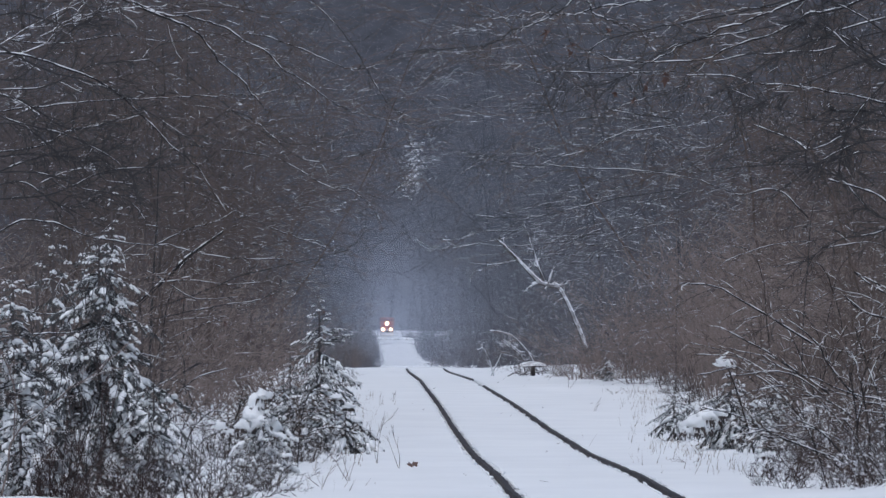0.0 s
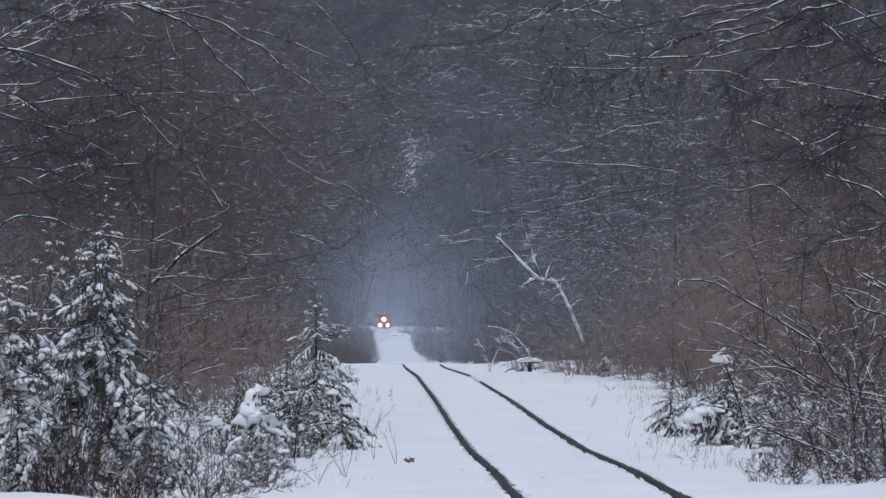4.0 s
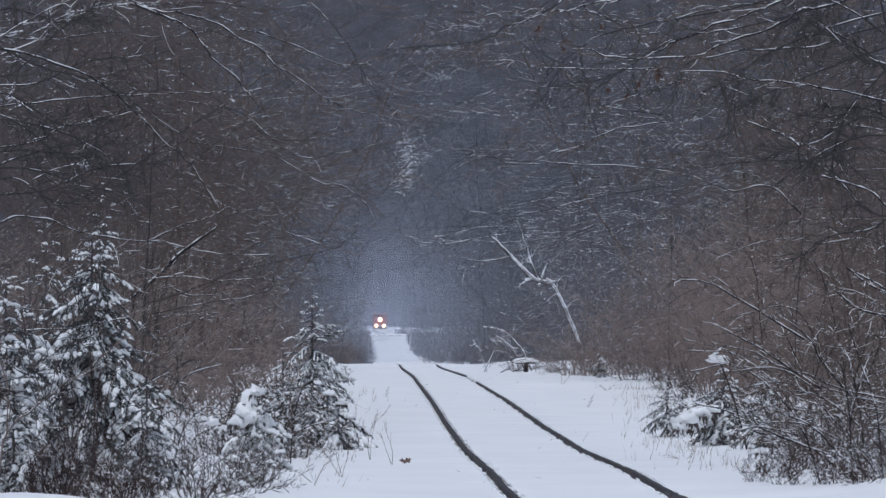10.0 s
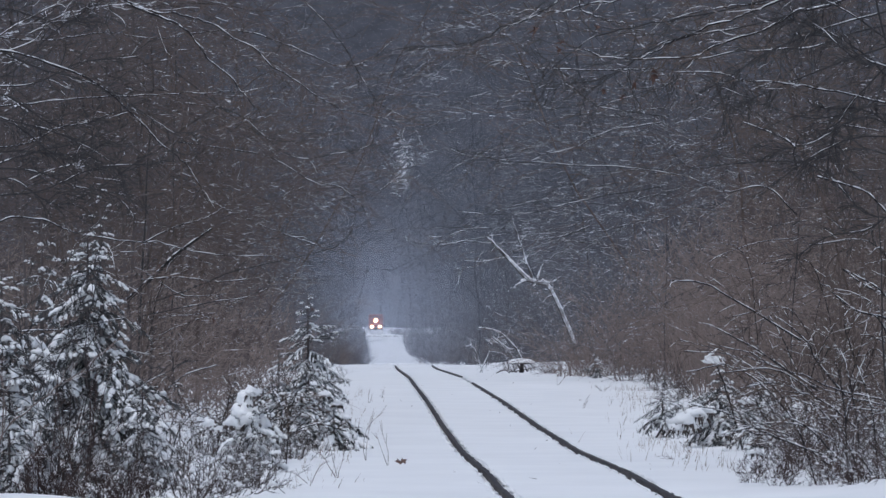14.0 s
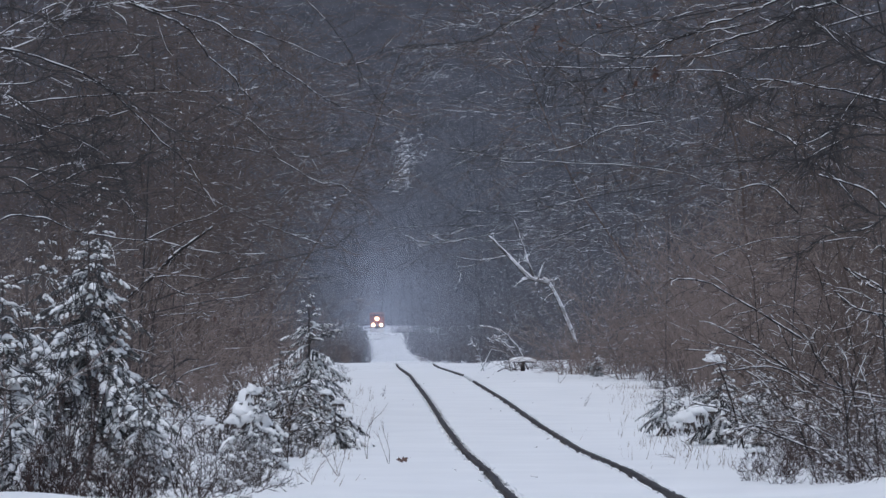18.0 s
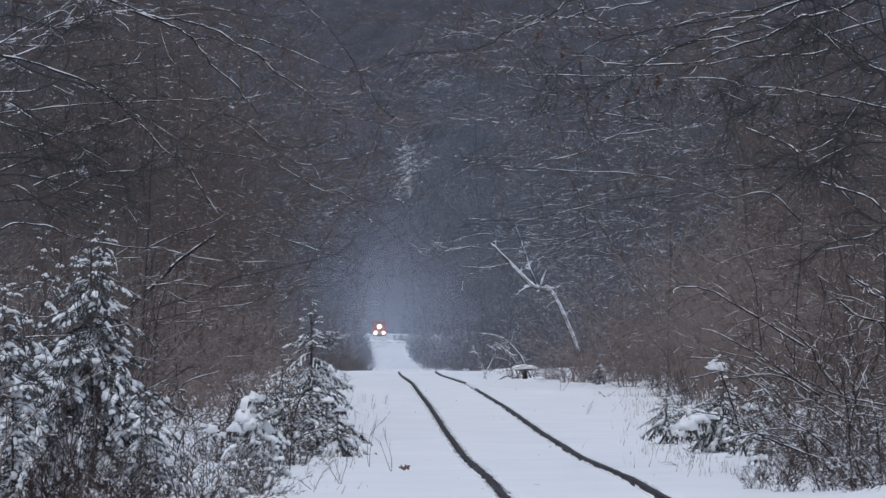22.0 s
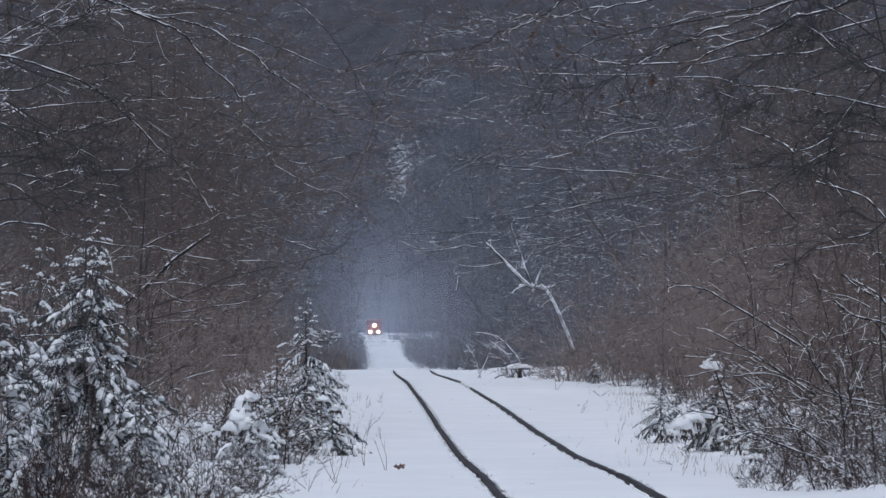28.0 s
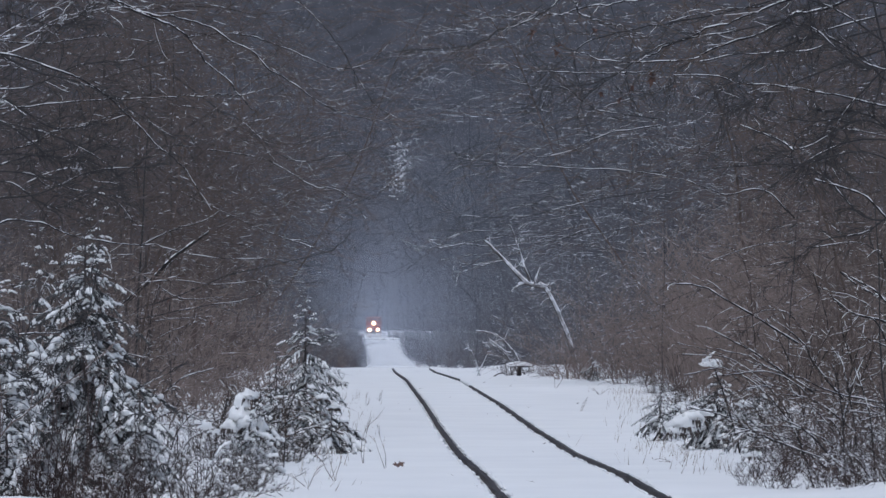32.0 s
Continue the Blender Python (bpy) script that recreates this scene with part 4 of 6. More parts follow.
grown_limb(t, r, [(-3.09, 70.0, 1.80), (-2.56, 70.0, 1.96), (-1.78, 70.0, 2.27), (-0.61, 70.0, 2.54), (-0.28, 70.0, 2.70), (-0.13, 70.0, 2.90), (-0.12, 70.0, 3.19)], 0.022, 0.006, 0.06, 9, mat=DARK_TWIG, sprig=0.25)
grown_limb(t, r, [(-3.05, 69.0, 1.64), (-2.29, 69.0, 1.80), (-1.60, 69.0, 1.91), (-1.22, 69.0, 2.07)], 0.022, 0.005, 0.2, 12, sprig=0.3, mat=DARK_TWIG)

for a, d in ((-2.68, 1.96), (-3.20, 2.48), (-2.86, 2.36), (-0.73, 1.76), (-2.1, 1.6), (-1.5, 2.0)):
    g = Geo()
    for k in range(5):
        root = Vector((a + r.gauss(0, 0.02), 71.0, d + r.gauss(0, 0.02)))
        g.blade(root, root + Vector((r.gauss(0, 0.045), r.gauss(0, 0.04), r.gauss(-0.05, 0.04))), 0.04)
    g.blade(Vector((a, 71.0, d)), Vector((a + r.gauss(0, 0.05), 71.2, d + 0.12)), 0.006)
    part("leaf", g, LEAF, t, "withered brown leaf")

t, r = leaning_tree("bare tree with dark twigs drooping over the line", *(-3.00, 82.0), 9.0, 205, 0.03)
grown_limb(t, r, [(-3.00, 82.0, 6.26), (-1.99, 82.0, 6.30), (-1.24, 82.0, 6.09), (-0.53, 82.0, 5.78), (-0.16, 82.0, 5.75), (0.16, 82.0, 5.86), (0.49, 82.0, 6.18)], 0.03, 0.006, 0.45, 16, mat=DARK_TWIG)
grown_limb(t, r, [(-3.00, 82.0, 6.99), (-1.45, 82.0, 7.08), (-0.62, 82.0, 6.44), (-0.16, 82.0, 5.80), (0.25, 82.0, 5.16), (0.77, 82.0, 4.86)], 0.03, 0.006, 0.2, 18, mat=DARK_TWIG)
grown_limb(t, r, [(-3.07, 84.0, 4.59), (-1.67, 84.0, 4.36), (-0.82, 84.0, 3.92), (-0.40, 84.0, 3.84), (-0.07, 84.0, 3.58), (0.11, 84.0, 3.30)], 0.026, 0.007, 0.6, 8, sprig=0.3)
grown_limb(t, r, [(-3.07, 84.0, 3.84), (-1.67, 84.0, 3.19), (-0.82, 84.0, 2.89), (-0.45, 84.0, 2.76)], 0.026, 0.007, 0.5, 9, sprig=0.3)
grown_limb(t, r, [(-3.04, 83.0, 5.20), (-2.11, 83.0, 5.02), (-1.19, 83.0, 4.32), (-0.35, 83.0, 4.37), (0.20, 83.0, 4.51)], 0.026, 0.006, 0.4, 14)
grown_limb(t, r, [(-2.93, 80.0, 5.51), (-2.12, 80.0, 4.89), (-1.59, 80.0, 4.53), (-1.05, 80.0, 4.44), (-0.43, 80.0, 4.58)], 0.022, 0.006, 0.1, 18, mat=DARK_TWIG)

# the overhanging tree in the upper right
t, r = leaning_tree("bare tree with snow-lined limbs reaching over the line", *(6.35, 56.0), 8.0, 211, 0.05)
grown_limb(t, r, [(6.20, 56.0, 5.54), (5.26, 56.0, 5.10), (4.79, 56.0, 4.97), (4.48, 56.0, 4.80), (3.89, 56.0, 4.59), (3.64, 56.0, 4.49), (2.89, 56.0, 4.45), (2.42, 56.0, 4.55)], 0.042, 0.009, 0.85, 20)
grown_limb(t, r, [(6.31, 57.0, 5.87), (4.72, 57.0, 5.17), (4.27, 57.0, 5.01), (3.70, 57.0, 4.79), (3.38, 57.0, 4.66), (3.12, 57.0, 4.51)], 0.035, 0.012, 0.97, 12)
grown_limb(t, r, [(6.42, 58.0, 5.82), (5.06, 58.0, 5.32), (4.61, 58.0, 5.21), (4.16, 58.0, 5.17), (3.54, 58.0, 5.03)], 0.03, 0.008, 0.8, 10)
grown_limb(t, r, [(6.09, 55.0, 3.87), (5.54, 55.0, 3.96), (4.92, 55.0, 4.09), (4.55, 55.0, 4.14), (4.12, 55.0, 4.17), (3.88, 55.0, 4.25), (3.39, 55.0, 4.26)], 0.03, 0.007, 0.85, 18)
grown_limb(t, r, [(6.31, 57.0, 4.98), (5.48, 57.0, 4.79), (4.97, 57.0, 4.63), (4.27, 57.0, 4.60), (3.64, 57.0, 4.46), (3.51, 57.0, 4.27), (3.13, 57.0, 4.12), (2.62, 57.0, 3.97)], 0.028, 0.005, 0.12, 22, mat=DARK_TWIG)
grown_limb(t, r, [(6.64, 60.0, 6.37), (4.30, 60.0, 5.77), (2.49, 60.0, 5.43), (2.19, 60.0, 5.28), (1.62, 60.0, 5.00), (1.29, 60.0, 4.88), (0.42, 60.0, 4.79)], 0.035, 0.006, 0.15, 16, mat=DARK_TWIG)
grown_limb(t, r, [(6.75, 61.0, 6.32), (3.69, 61.0, 5.57), (2.74, 61.0, 5.38), (2.33, 61.0, 5.31), (1.85, 61.0, 5.28), (1.41, 61.0, 5.24)], 0.03, 0.007, 0.9, 10)
grown_limb(t, r, [(6.53, 59.0, 6.48), (2.91, 59.0, 5.56), (2.52, 59.0, 5.26), (2.75, 59.0, 5.10), (2.98, 59.0, 5.05), (3.36, 59.0, 4.92)], 0.03, 0.008, 0.9, 6)

for bends in ([(6.09, 55.0, 4.67), (5.17, 55.0, 4.36), (4.43, 55.0, 4.06), (4.12, 55.0, 3.90)], [(6.20, 56.0, 5.10), (4.95, 56.0, 4.73), (4.20, 56.0, 4.35), (4.01, 56.0, 3.92)],
              [(6.31, 57.0, 5.42), (4.40, 57.0, 4.91), (3.45, 57.0, 4.72), (2.81, 57.0, 4.34), (2.24, 57.0, 4.21)], [(6.09, 55.0, 3.50), (5.41, 55.0, 3.56), (4.86, 55.0, 3.32), (4.43, 55.0, 3.01)],
              [(6.42, 58.0, 5.82), (4.35, 58.0, 5.17), (2.80, 58.0, 4.85), (2.21, 58.0, 4.52)], [(6.20, 56.0, 3.04), (5.64, 56.0, 2.60), (5.14, 56.0, 2.48), (4.64, 56.0, 2.17)]):
    grown_limb(t, r, bends, 0.03, 0.006, 0.12, 26, sprig=0.7)
for bends in ([(5.98, 54.0, 4.25), (5.19, 54.0, 4.85), (4.59, 54.0, 5.09)], [(5.98, 54.0, 3.77), (5.31, 54.0, 4.43), (4.71, 54.0, 4.73), (4.23, 54.0, 4.79)], [(5.98, 54.0, 3.28), (5.44, 54.0, 3.77), (4.89, 54.0, 3.83)],
              [(5.98, 54.0, 4.61), (5.50, 54.0, 4.19), (5.07, 54.0, 3.65), (4.95, 54.0, 3.16)]):
    grown_limb(t, r, bends, 0.03, 0.007, 0.2, 34, sprig=0.6)
for a, b, d in ((2.20, 56.0, 4.65), (3.21, 56.0, 4.28), (3.25, 56.0, 4.30), (3.01, 56.0, 4.20), (2.67, 56.0, 4.10), (2.89, 56.0, 4.04), (1.95, 57.0, 4.86), (2.21, 57.0, 4.61), (2.62, 57.0, 4.88), (3.48, 56.0, 4.17)):
    g = Geo()
    for k in range(6):
        root = Vector((a + r.gauss(0, 0.015), b, d + r.gauss(0, 0.015)))
        g.blade(root, root + Vector((r.gauss(0, 0.05), r.gauss(0, 0.04), r.gauss(-0.03, 0.04))), 0.05)
    g.blade(Vector((a, b, d)), Vector((a + r.gauss(0, 0.04), b, d + 0.10)), 0.006)
    part("leaf", g, LEAF, t, "withered brown leaf")

t, r = leaning_tree("crooked bare tree with snow in its forks", *(5.49, 64.0), 4.4, 212, 0.022)
grown_limb(t, r, [(5.49, 64.0, 3.48), (5.46, 64.0, 3.77), (5.69, 64.0, 4.07), (6.16, 64.0, 4.04), (6.58, 64.0, 3.97)], 0.024, 0.008, 0.85, 10)
grown_limb(t, r, [(5.48, 64.0, 3.76), (5.36, 64.0, 3.86), (5.23, 64.0, 3.93), (4.80, 64.0, 4.09)], 0.03, 0.010, 0.7, 8, thick=1.4)
grown_limb(t, r, [(5.49, 64.0, 2.91), (5.09, 64.0, 3.27), (4.62, 64.0, 3.22), (4.09, 64.0, 3.40), (3.48, 64.0, 3.50)], 0.026, 0.006, 0.75, 14)
grown_limb(t, r, [(5.66, 66.0, 2.66), (5.10, 66.0, 2.59), (4.51, 66.0, 2.33), (4.95, 66.0, 2.11)], 0.016, 0.005, 0.6, 10)

t, r = leaning_tree("bare tree with pale level branches near the line", *(5.46, 92.0), 7.5, 213, 0.012)
grown_limb(t, r, [(5.46, 92.0, 5.25), (5.05, 92.0, 5.18), (4.54, 92.0, 5.12), (4.13, 92.0, 4.93), (3.87, 92.0, 4.80), (3.25, 92.0, 4.67), (2.79, 92.0, 4.89)], 0.03, 0.009, 0.7, 14, dusted=0.35)
grown_limb(t, r, [(5.46, 92.0, 6.23), (4.54, 92.0, 6.19), (3.51, 92.0, 6.22), (3.00, 92.0, 6.23), (2.69, 92.0, 6.35), (2.28, 92.0, 6.35)], 0.03, 0.008, 0.65, 14, dusted=0.35)
grown_limb(t, r, [(5.46, 92.0, 4.38), (3.72, 92.0, 4.48), (2.54, 92.0, 4.54), (2.02, 92.0, 4.68), (1.75, 92.0, 4.65)], 0.022, 0.006, 0.2, 18)
grown_limb(t, r, [(5.52, 93.0, 5.40), (4.38, 93.0, 5.56), (3.76, 93.0, 5.97), (3.45, 93.0, 5.92), (2.93, 93.0, 6.07)], 0.024, 0.006, 0.15, 18)
grown_limb(t, r, [(5.52, 93.0, 4.10), (4.17, 93.0, 3.89), (3.13, 93.0, 3.64), (2.30, 93.0, 3.58), (1.68, 93.0, 3.67)], 0.024, 0.006, 0.15, 18)

t, r = leaning_tree("bare tree with forked snowy branches over the line", *(7.81, 174.0), 10.5, 214, 0.05)
grown_limb(t, r, [(7.81, 174.0, 5.07), (6.64, 174.0, 4.68), (4.70, 174.0, 4.48), (3.44, 174.0, 4.54), (2.08, 174.0, 4.35), (1.46, 174.0, 4.58)], 0.045, 0.012, 0.7, 14, dusted=0.35)
grown_limb(t, r, [(3.34, 174.0, 4.52), (2.76, 174.0, 4.54), (2.76, 174.0, 4.76), (2.99, 174.0, 4.91)], 0.018, 0.010, 0.9, 2)
grown_limb(t, r, [(7.85, 175.0, 5.28), (6.68, 175.0, 4.93), (5.51, 175.0, 4.31), (4.34, 175.0, 3.88), (3.40, 175.0, 3.60)], 0.04, 0.010, 0.55, 16, dusted=0.35)
grown_limb(t, r, [(7.76, 173.0, 4.08), (6.22, 173.0, 4.18), (3.90, 173.0, 4.16), (2.74, 173.0, 3.98)], 0.035, 0.010, 0.55, 16, dusted=0.35)
grown_limb(t, r, [(7.90, 176.0, 6.48), (7.50, 176.0, 6.09), (6.72, 176.0, 5.66), (5.93, 176.0, 5.89)], 0.035, 0.010, 0.55, 16, dusted=0.35)
grown_limb(t, r, [(7.81, 174.0, 5.75), (7.51, 174.0, 5.61), (7.22, 174.0, 5.55), (6.35, 174.0, 5.36)], 0.035, 0.010, 0.9, 10)

for bends in ([(8.72, 172.0, 4.24), (7.57, 172.0, 4.52), (6.80, 172.0, 4.24), (6.03, 172.0, 3.66)],
              [(8.53, 172.0, 4.39), (7.76, 172.0, 4.43), (6.99, 172.0, 4.52), (6.22, 172.0, 4.24)],
              [(8.91, 172.0, 5.54), (8.43, 172.0, 5.46), (7.76, 172.0, 5.39), (6.90, 172.0, 5.58)],
              [(6.03, 172.0, 4.04), (4.88, 172.0, 3.95), (3.92, 172.0, 3.81), (2.96, 172.0, 3.95)],
              [(4.88, 172.0, 4.77), (3.44, 172.0, 4.52), (2.58, 172.0, 4.39), (1.71, 172.0, 4.47)],
              [(4.88, 172.0, 4.96), (3.54, 172.0, 4.91), (2.77, 172.0, 4.66), (1.91, 172.0, 4.72)],
              [(5.84, 172.0, 7.11), (4.79, 172.0, 7.15), (4.11, 172.0, 7.40), (3.35, 172.0, 7.21)],
              [(10.26, 172.0, 7.21), (11.22, 172.0, 7.02), (12.56, 172.0, 6.73), (12.98, 172.0, 6.35)],
              [(8.72, 172.0, 6.35), (7.57, 172.0, 6.06), (6.61, 172.0, 6.12)],
              [(9.10, 172.0, 8.55), (7.95, 172.0, 8.23), (6.80, 172.0, 8.30)]):
    grown_limb(t, r, bends, 0.042, 0.012, 0.8, 12, dusted=0.5, sprig=0.7)

# the dead tree broken over, plastered with snow
t = thing("dead_tree", "broken dead tree plastered with snow, leaning over brush", "dead tree")
r = random.Random(221)
grown_limb(t, r, [(6.40, 150.0, 0.32), (6.20, 150.0, 1.19), (5.90, 150.0, 1.98), (5.53, 150.0, 2.73), (5.30, 150.0, 2.97)], 0.220, 0.085, 0.95, 2, mat=PLASTERED, name="trunk", thick=0.9, sprig=0.45, dusted=0.5)
grown_limb(t, r, [(5.43, 150.0, 2.87), (5.15, 150.0, 2.90), (4.90, 150.0, 2.97), (4.66, 150.0, 2.93)], 0.200, 0.080, 0.95, 3, mat=PLASTERED, thick=0.9, sprig=0.45, dusted=0.5)
grown_limb(t, r, [(4.93, 150.0, 2.95), (4.61, 150.0, 3.27), (4.16, 150.0, 3.74), (3.68, 150.0, 4.24)], 0.200, 0.055, 0.95, 4, mat=PLASTERED, thick=0.9, sprig=0.45, dusted=0.5)
grown_limb(t, r, [(5.03, 150.0, 3.00), (4.88, 150.0, 3.37), (4.66, 150.0, 4.04), (4.40, 150.0, 4.77)], 0.110, 0.022, 0.95, 6, mat=PLASTERED, thick=0.9, sprig=0.45, dusted=0.5)
grown_limb(t, r, [(5.30, 150.0, 2.93), (5.55, 150.0, 2.90), (5.84, 150.0, 3.05)], 0.120, 0.030, 0.95, 3, mat=PLASTERED, thick=0.9, sprig=0.45, dusted=0.5)
grown_limb(t, r, [(5.17, 150.0, 3.02), (5.23, 150.0, 3.22), (5.33, 150.0, 3.42)], 0.120, 0.030, 0.95, 2, mat=PLASTERED, thick=0.9, sprig=0.45, dusted=0.5)
grown_limb(t, r, [(4.78, 150.0, 2.95), (4.56, 150.0, 2.82), (4.38, 150.0, 2.63)], 0.090, 0.020, 0.95, 4, mat=PLASTERED, thick=0.9, sprig=0.45, dusted=0.5)
grown_limb(t, r, [(5.62, 150.0, 2.53), (5.40, 150.0, 2.40), (5.30, 150.0, 2.20)], 0.070, 0.016, 0.95, 3, mat=PLASTERED, thick=0.9, sprig=0.45, dusted=0.5)
grown_limb(t, r, [(4.53, 150.0, 3.37), (4.70, 150.0, 3.50), (4.80, 150.0, 3.70)], 0.060, 0.015, 0.95, 3, mat=PLASTERED, thick=0.9, sprig=0.45, dusted=0.5)
grown_limb(t, r, [(5.87, 150.0, 2.00), (6.00, 150.0, 2.23), (6.20, 150.0, 2.36)], 0.060, 0.015, 0.95, 3, mat=PLASTERED, thick=0.9, sprig=0.45, dusted=0.5)

# fallen limbs beyond the rise
t = thing("fallen_branch", "fallen branch on the snow under brush", "branch")
grown_limb(t, r, [(3.64, 160.0, 1.56), (4.05, 160.0, 1.51), (4.36, 160.0, 1.38), (4.86, 160.0, 0.85), (5.21, 160.0, 0.13)], 0.05, 0.05, 0.9, 4, mat=SNOWY_BARK, name="stem")
t = thing("fallen_branch", "fallen branch on the snow under brush", "branch")
grown_limb(t, r, [(4.06, 158.0, 1.26), (4.27, 158.0, 1.10), (4.53, 158.0, 0.89), (4.65, 158.0, 0.50), (4.73, 158.0, 0.01)], 0.05, 0.03, 0.9, 4, mat=SNOWY_BARK, name="stem")
t = thing("fallen_branch", "dark fallen branch poking out of the snow", "branch")
grown_limb(t, r, [(3.90, 152.0, 0.13), (4.19, 152.0, 0.28), (4.53, 152.0, 0.25), (5.21, 152.0, 0.37)], 0.05, 0.02, 0.6, 8, mat=BARK, name="stem")

for bends, thick in (([(3.58, 157.0, 0.12), (3.96, 157.0, 0.87), (4.11, 157.0, 1.19), (4.54, 157.0, 1.33)], 0.050),
                     ([(4.98, 157.0, 0.12), (4.54, 157.0, 0.75), (4.28, 157.0, 1.01), (4.07, 157.0, 1.22)], 0.081),
                     ([(3.72, 157.0, 0.12), (3.49, 157.0, 0.80), (3.26, 157.0, 1.15)], 0.050),
                     ([(4.54, 157.0, 0.12), (4.42, 157.0, 0.66), (4.11, 157.0, 0.80)], 0.043)):
    t = thing("fallen_branch", "broken branch caked with snow, fallen beyond the rise", "branch", "broken branches beyond the rise")
    grown_limb(t, r, bends, thick, 0.016, 0.7, 8, mat=SNOWY_BARK, name="stem", sprig=0.5, dusted=0.6)

t = thing("shrub", "bare leaning shrub with snow along its stems", "shrub")
for bends in ([(7.64, 150.0, 0.19), (7.34, 150.0, 0.86), (6.97, 150.0, 1.39), (6.71, 150.0, 1.66)],
              [(7.61, 150.0, 0.19), (7.27, 150.0, 0.69), (6.67, 150.0, 0.99)],
              [(7.68, 150.0, 0.19), (7.61, 150.0, 0.94), (7.41, 150.0, 1.61)],
              [(7.71, 150.0, 0.19), (7.88, 150.0, 0.86), (7.91, 150.0, 1.36)],
              [(7.66, 150.0, 0.19), (7.48, 150.0, 0.59), (7.11, 150.0, 0.76)]):
    grown_limb(t, r, bends, 0.05, 0.014, 0.9, 8, name="stem", sprig=0.5, dusted=0.5)

# tangled stems on the right, bowed under snow
t, r = leaning_tree("tangled bush of bowed stems lined with snow", *(4.99, 48.0), 3.0, 231, 0.03)
grown_limb(t, r, [(4.56, 47.0, -0.05), (4.52, 47.0, 0.08), (4.36, 47.0, 0.25), (4.05, 47.0, 0.37), (3.73, 47.0, 0.50)], 0.026, 0.010, 0.95, 6, name="stem")
grown_limb(t, r, [(4.73, 47.0, -0.06), (4.65, 47.0, 0.11), (4.42, 47.0, 0.25), (4.15, 47.0, 0.53), (3.89, 47.0, 0.66)], 0.028, 0.010, 0.9, 8, name="stem")
grown_limb(t, r, [(4.99, 48.0, 1.37), (4.87, 48.0, 1.58), (4.67, 48.0, 1.64), (4.46, 48.0, 1.80)], 0.022, 0.008, 0.97, 6, name="stem")
grown_limb(t, r, [(4.99, 48.0, 1.74), (4.87, 48.0, 1.86), (4.67, 48.0, 1.97), (4.55, 48.0, 2.03)], 0.024, 0.010, 0.9, 4, name="stem")
grown_limb(t, r, [(4.99, 48.0, 0.78), (4.51, 48.0, 0.88), (4.19, 48.0, 1.02), (3.89, 48.0, 1.11), (3.68, 48.0, 1.23), (3.37, 48.0, 1.31)], 0.022, 0.006, 0.85, 12, name="stem")
grown_limb(t, r, [(5.10, 49.0, 0.71), (4.71, 49.0, 0.79), (4.44, 49.0, 0.71), (4.06, 49.0, 0.82)], 0.016, 0.006, 0.7, 10, name="stem")
grown_limb(t, r, [(5.20, 50.0, 2.59), (4.98, 50.0, 2.81), (4.70, 50.0, 2.91), (4.49, 50.0, 2.97)], 0.022, 0.014, 1.0, 2, name="stem", thick=1.3)
for bends, thick in (([(5.49, 51.0, 1.72), (5.25, 51.0, 1.81), (5.03, 51.0, 1.92), (4.83, 51.0, 2.07)], 0.045),
                     ([(5.49, 51.0, 1.50), (5.25, 51.0, 1.58), (4.92, 51.0, 1.67), (4.72, 51.0, 1.84)], 0.040),
                     ([(4.41, 51.0, 1.35), (3.92, 51.0, 1.65), (3.44, 51.0, 1.92), (3.07, 51.0, 1.95)], 0.030),
                     ([(4.86, 51.0, 0.79), (4.58, 51.0, 1.13), (4.46, 51.0, 1.35), (4.18, 51.0, 1.58)], 0.030),
                     ([(4.58, 51.0, 0.84), (4.15, 51.0, 1.13), (3.89, 51.0, 1.30), (3.55, 51.0, 1.47)], 0.030),
                     ([(5.43, 51.0, 1.24), (5.25, 51.0, 1.34), (5.06, 51.0, 1.41)], 0.030),
                     ([(5.20, 51.0, 0.22), (4.86, 51.0, 0.56), (4.52, 51.0, 0.79), (4.12, 51.0, 0.84)], 0.030),
                     ([(4.86, 51.0, -0.07), (4.52, 51.0, 0.22), (4.12, 51.0, 0.39), (3.67, 51.0, 0.59)], 0.040)):
    grown_limb(t, r, bends, thick, 0.009, 1.0, 12, name="stem", dusted=0.5, sprig=0.4)
t, r = leaning_tree("low tangle of branches carrying snow", *(4.89, 56.0), 0.8, 232, 0.025)
grown_limb(t, r, [(4.89, 56.0, 0.17), (4.76, 56.0, 0.26), (4.29, 56.0, 0.32), (4.20, 56.0, 0.45), (3.98, 56.0, 0.55), (3.62, 56.0, 0.64)], 0.024, 0.010, 0.97, 8, name="stem")
grown_limb(t, r, [(4.89, 56.0, 0.04), (4.45, 56.0, 0.48), (4.26, 56.0, 0.85), (3.98, 56.0, 1.09)], 0.018, 0.007, 0.75, 8, name="stem")
grown_limb(t, r, [(4.97, 57.0, 0.08), (4.72, 57.0, 0.59), (4.69, 57.0, 1.03), (4.27, 57.0, 1.35)], 0.018, 0.006, 0.6, 10, name="stem")
grown_limb(t, r, [(4.80, 55.0, 0.00), (5.05, 55.0, 0.50), (5.17, 55.0, 0.99), (5.11, 55.0, 1.36)], 0.018, 0.006, 0.5, 10, name="stem")

# crowns so full of snow that they shine far down the line
t, r = leaning_tree("tree leaning over the line with its crown full of snow", -4.6, 232.0, 13.0, 241, 0.05)
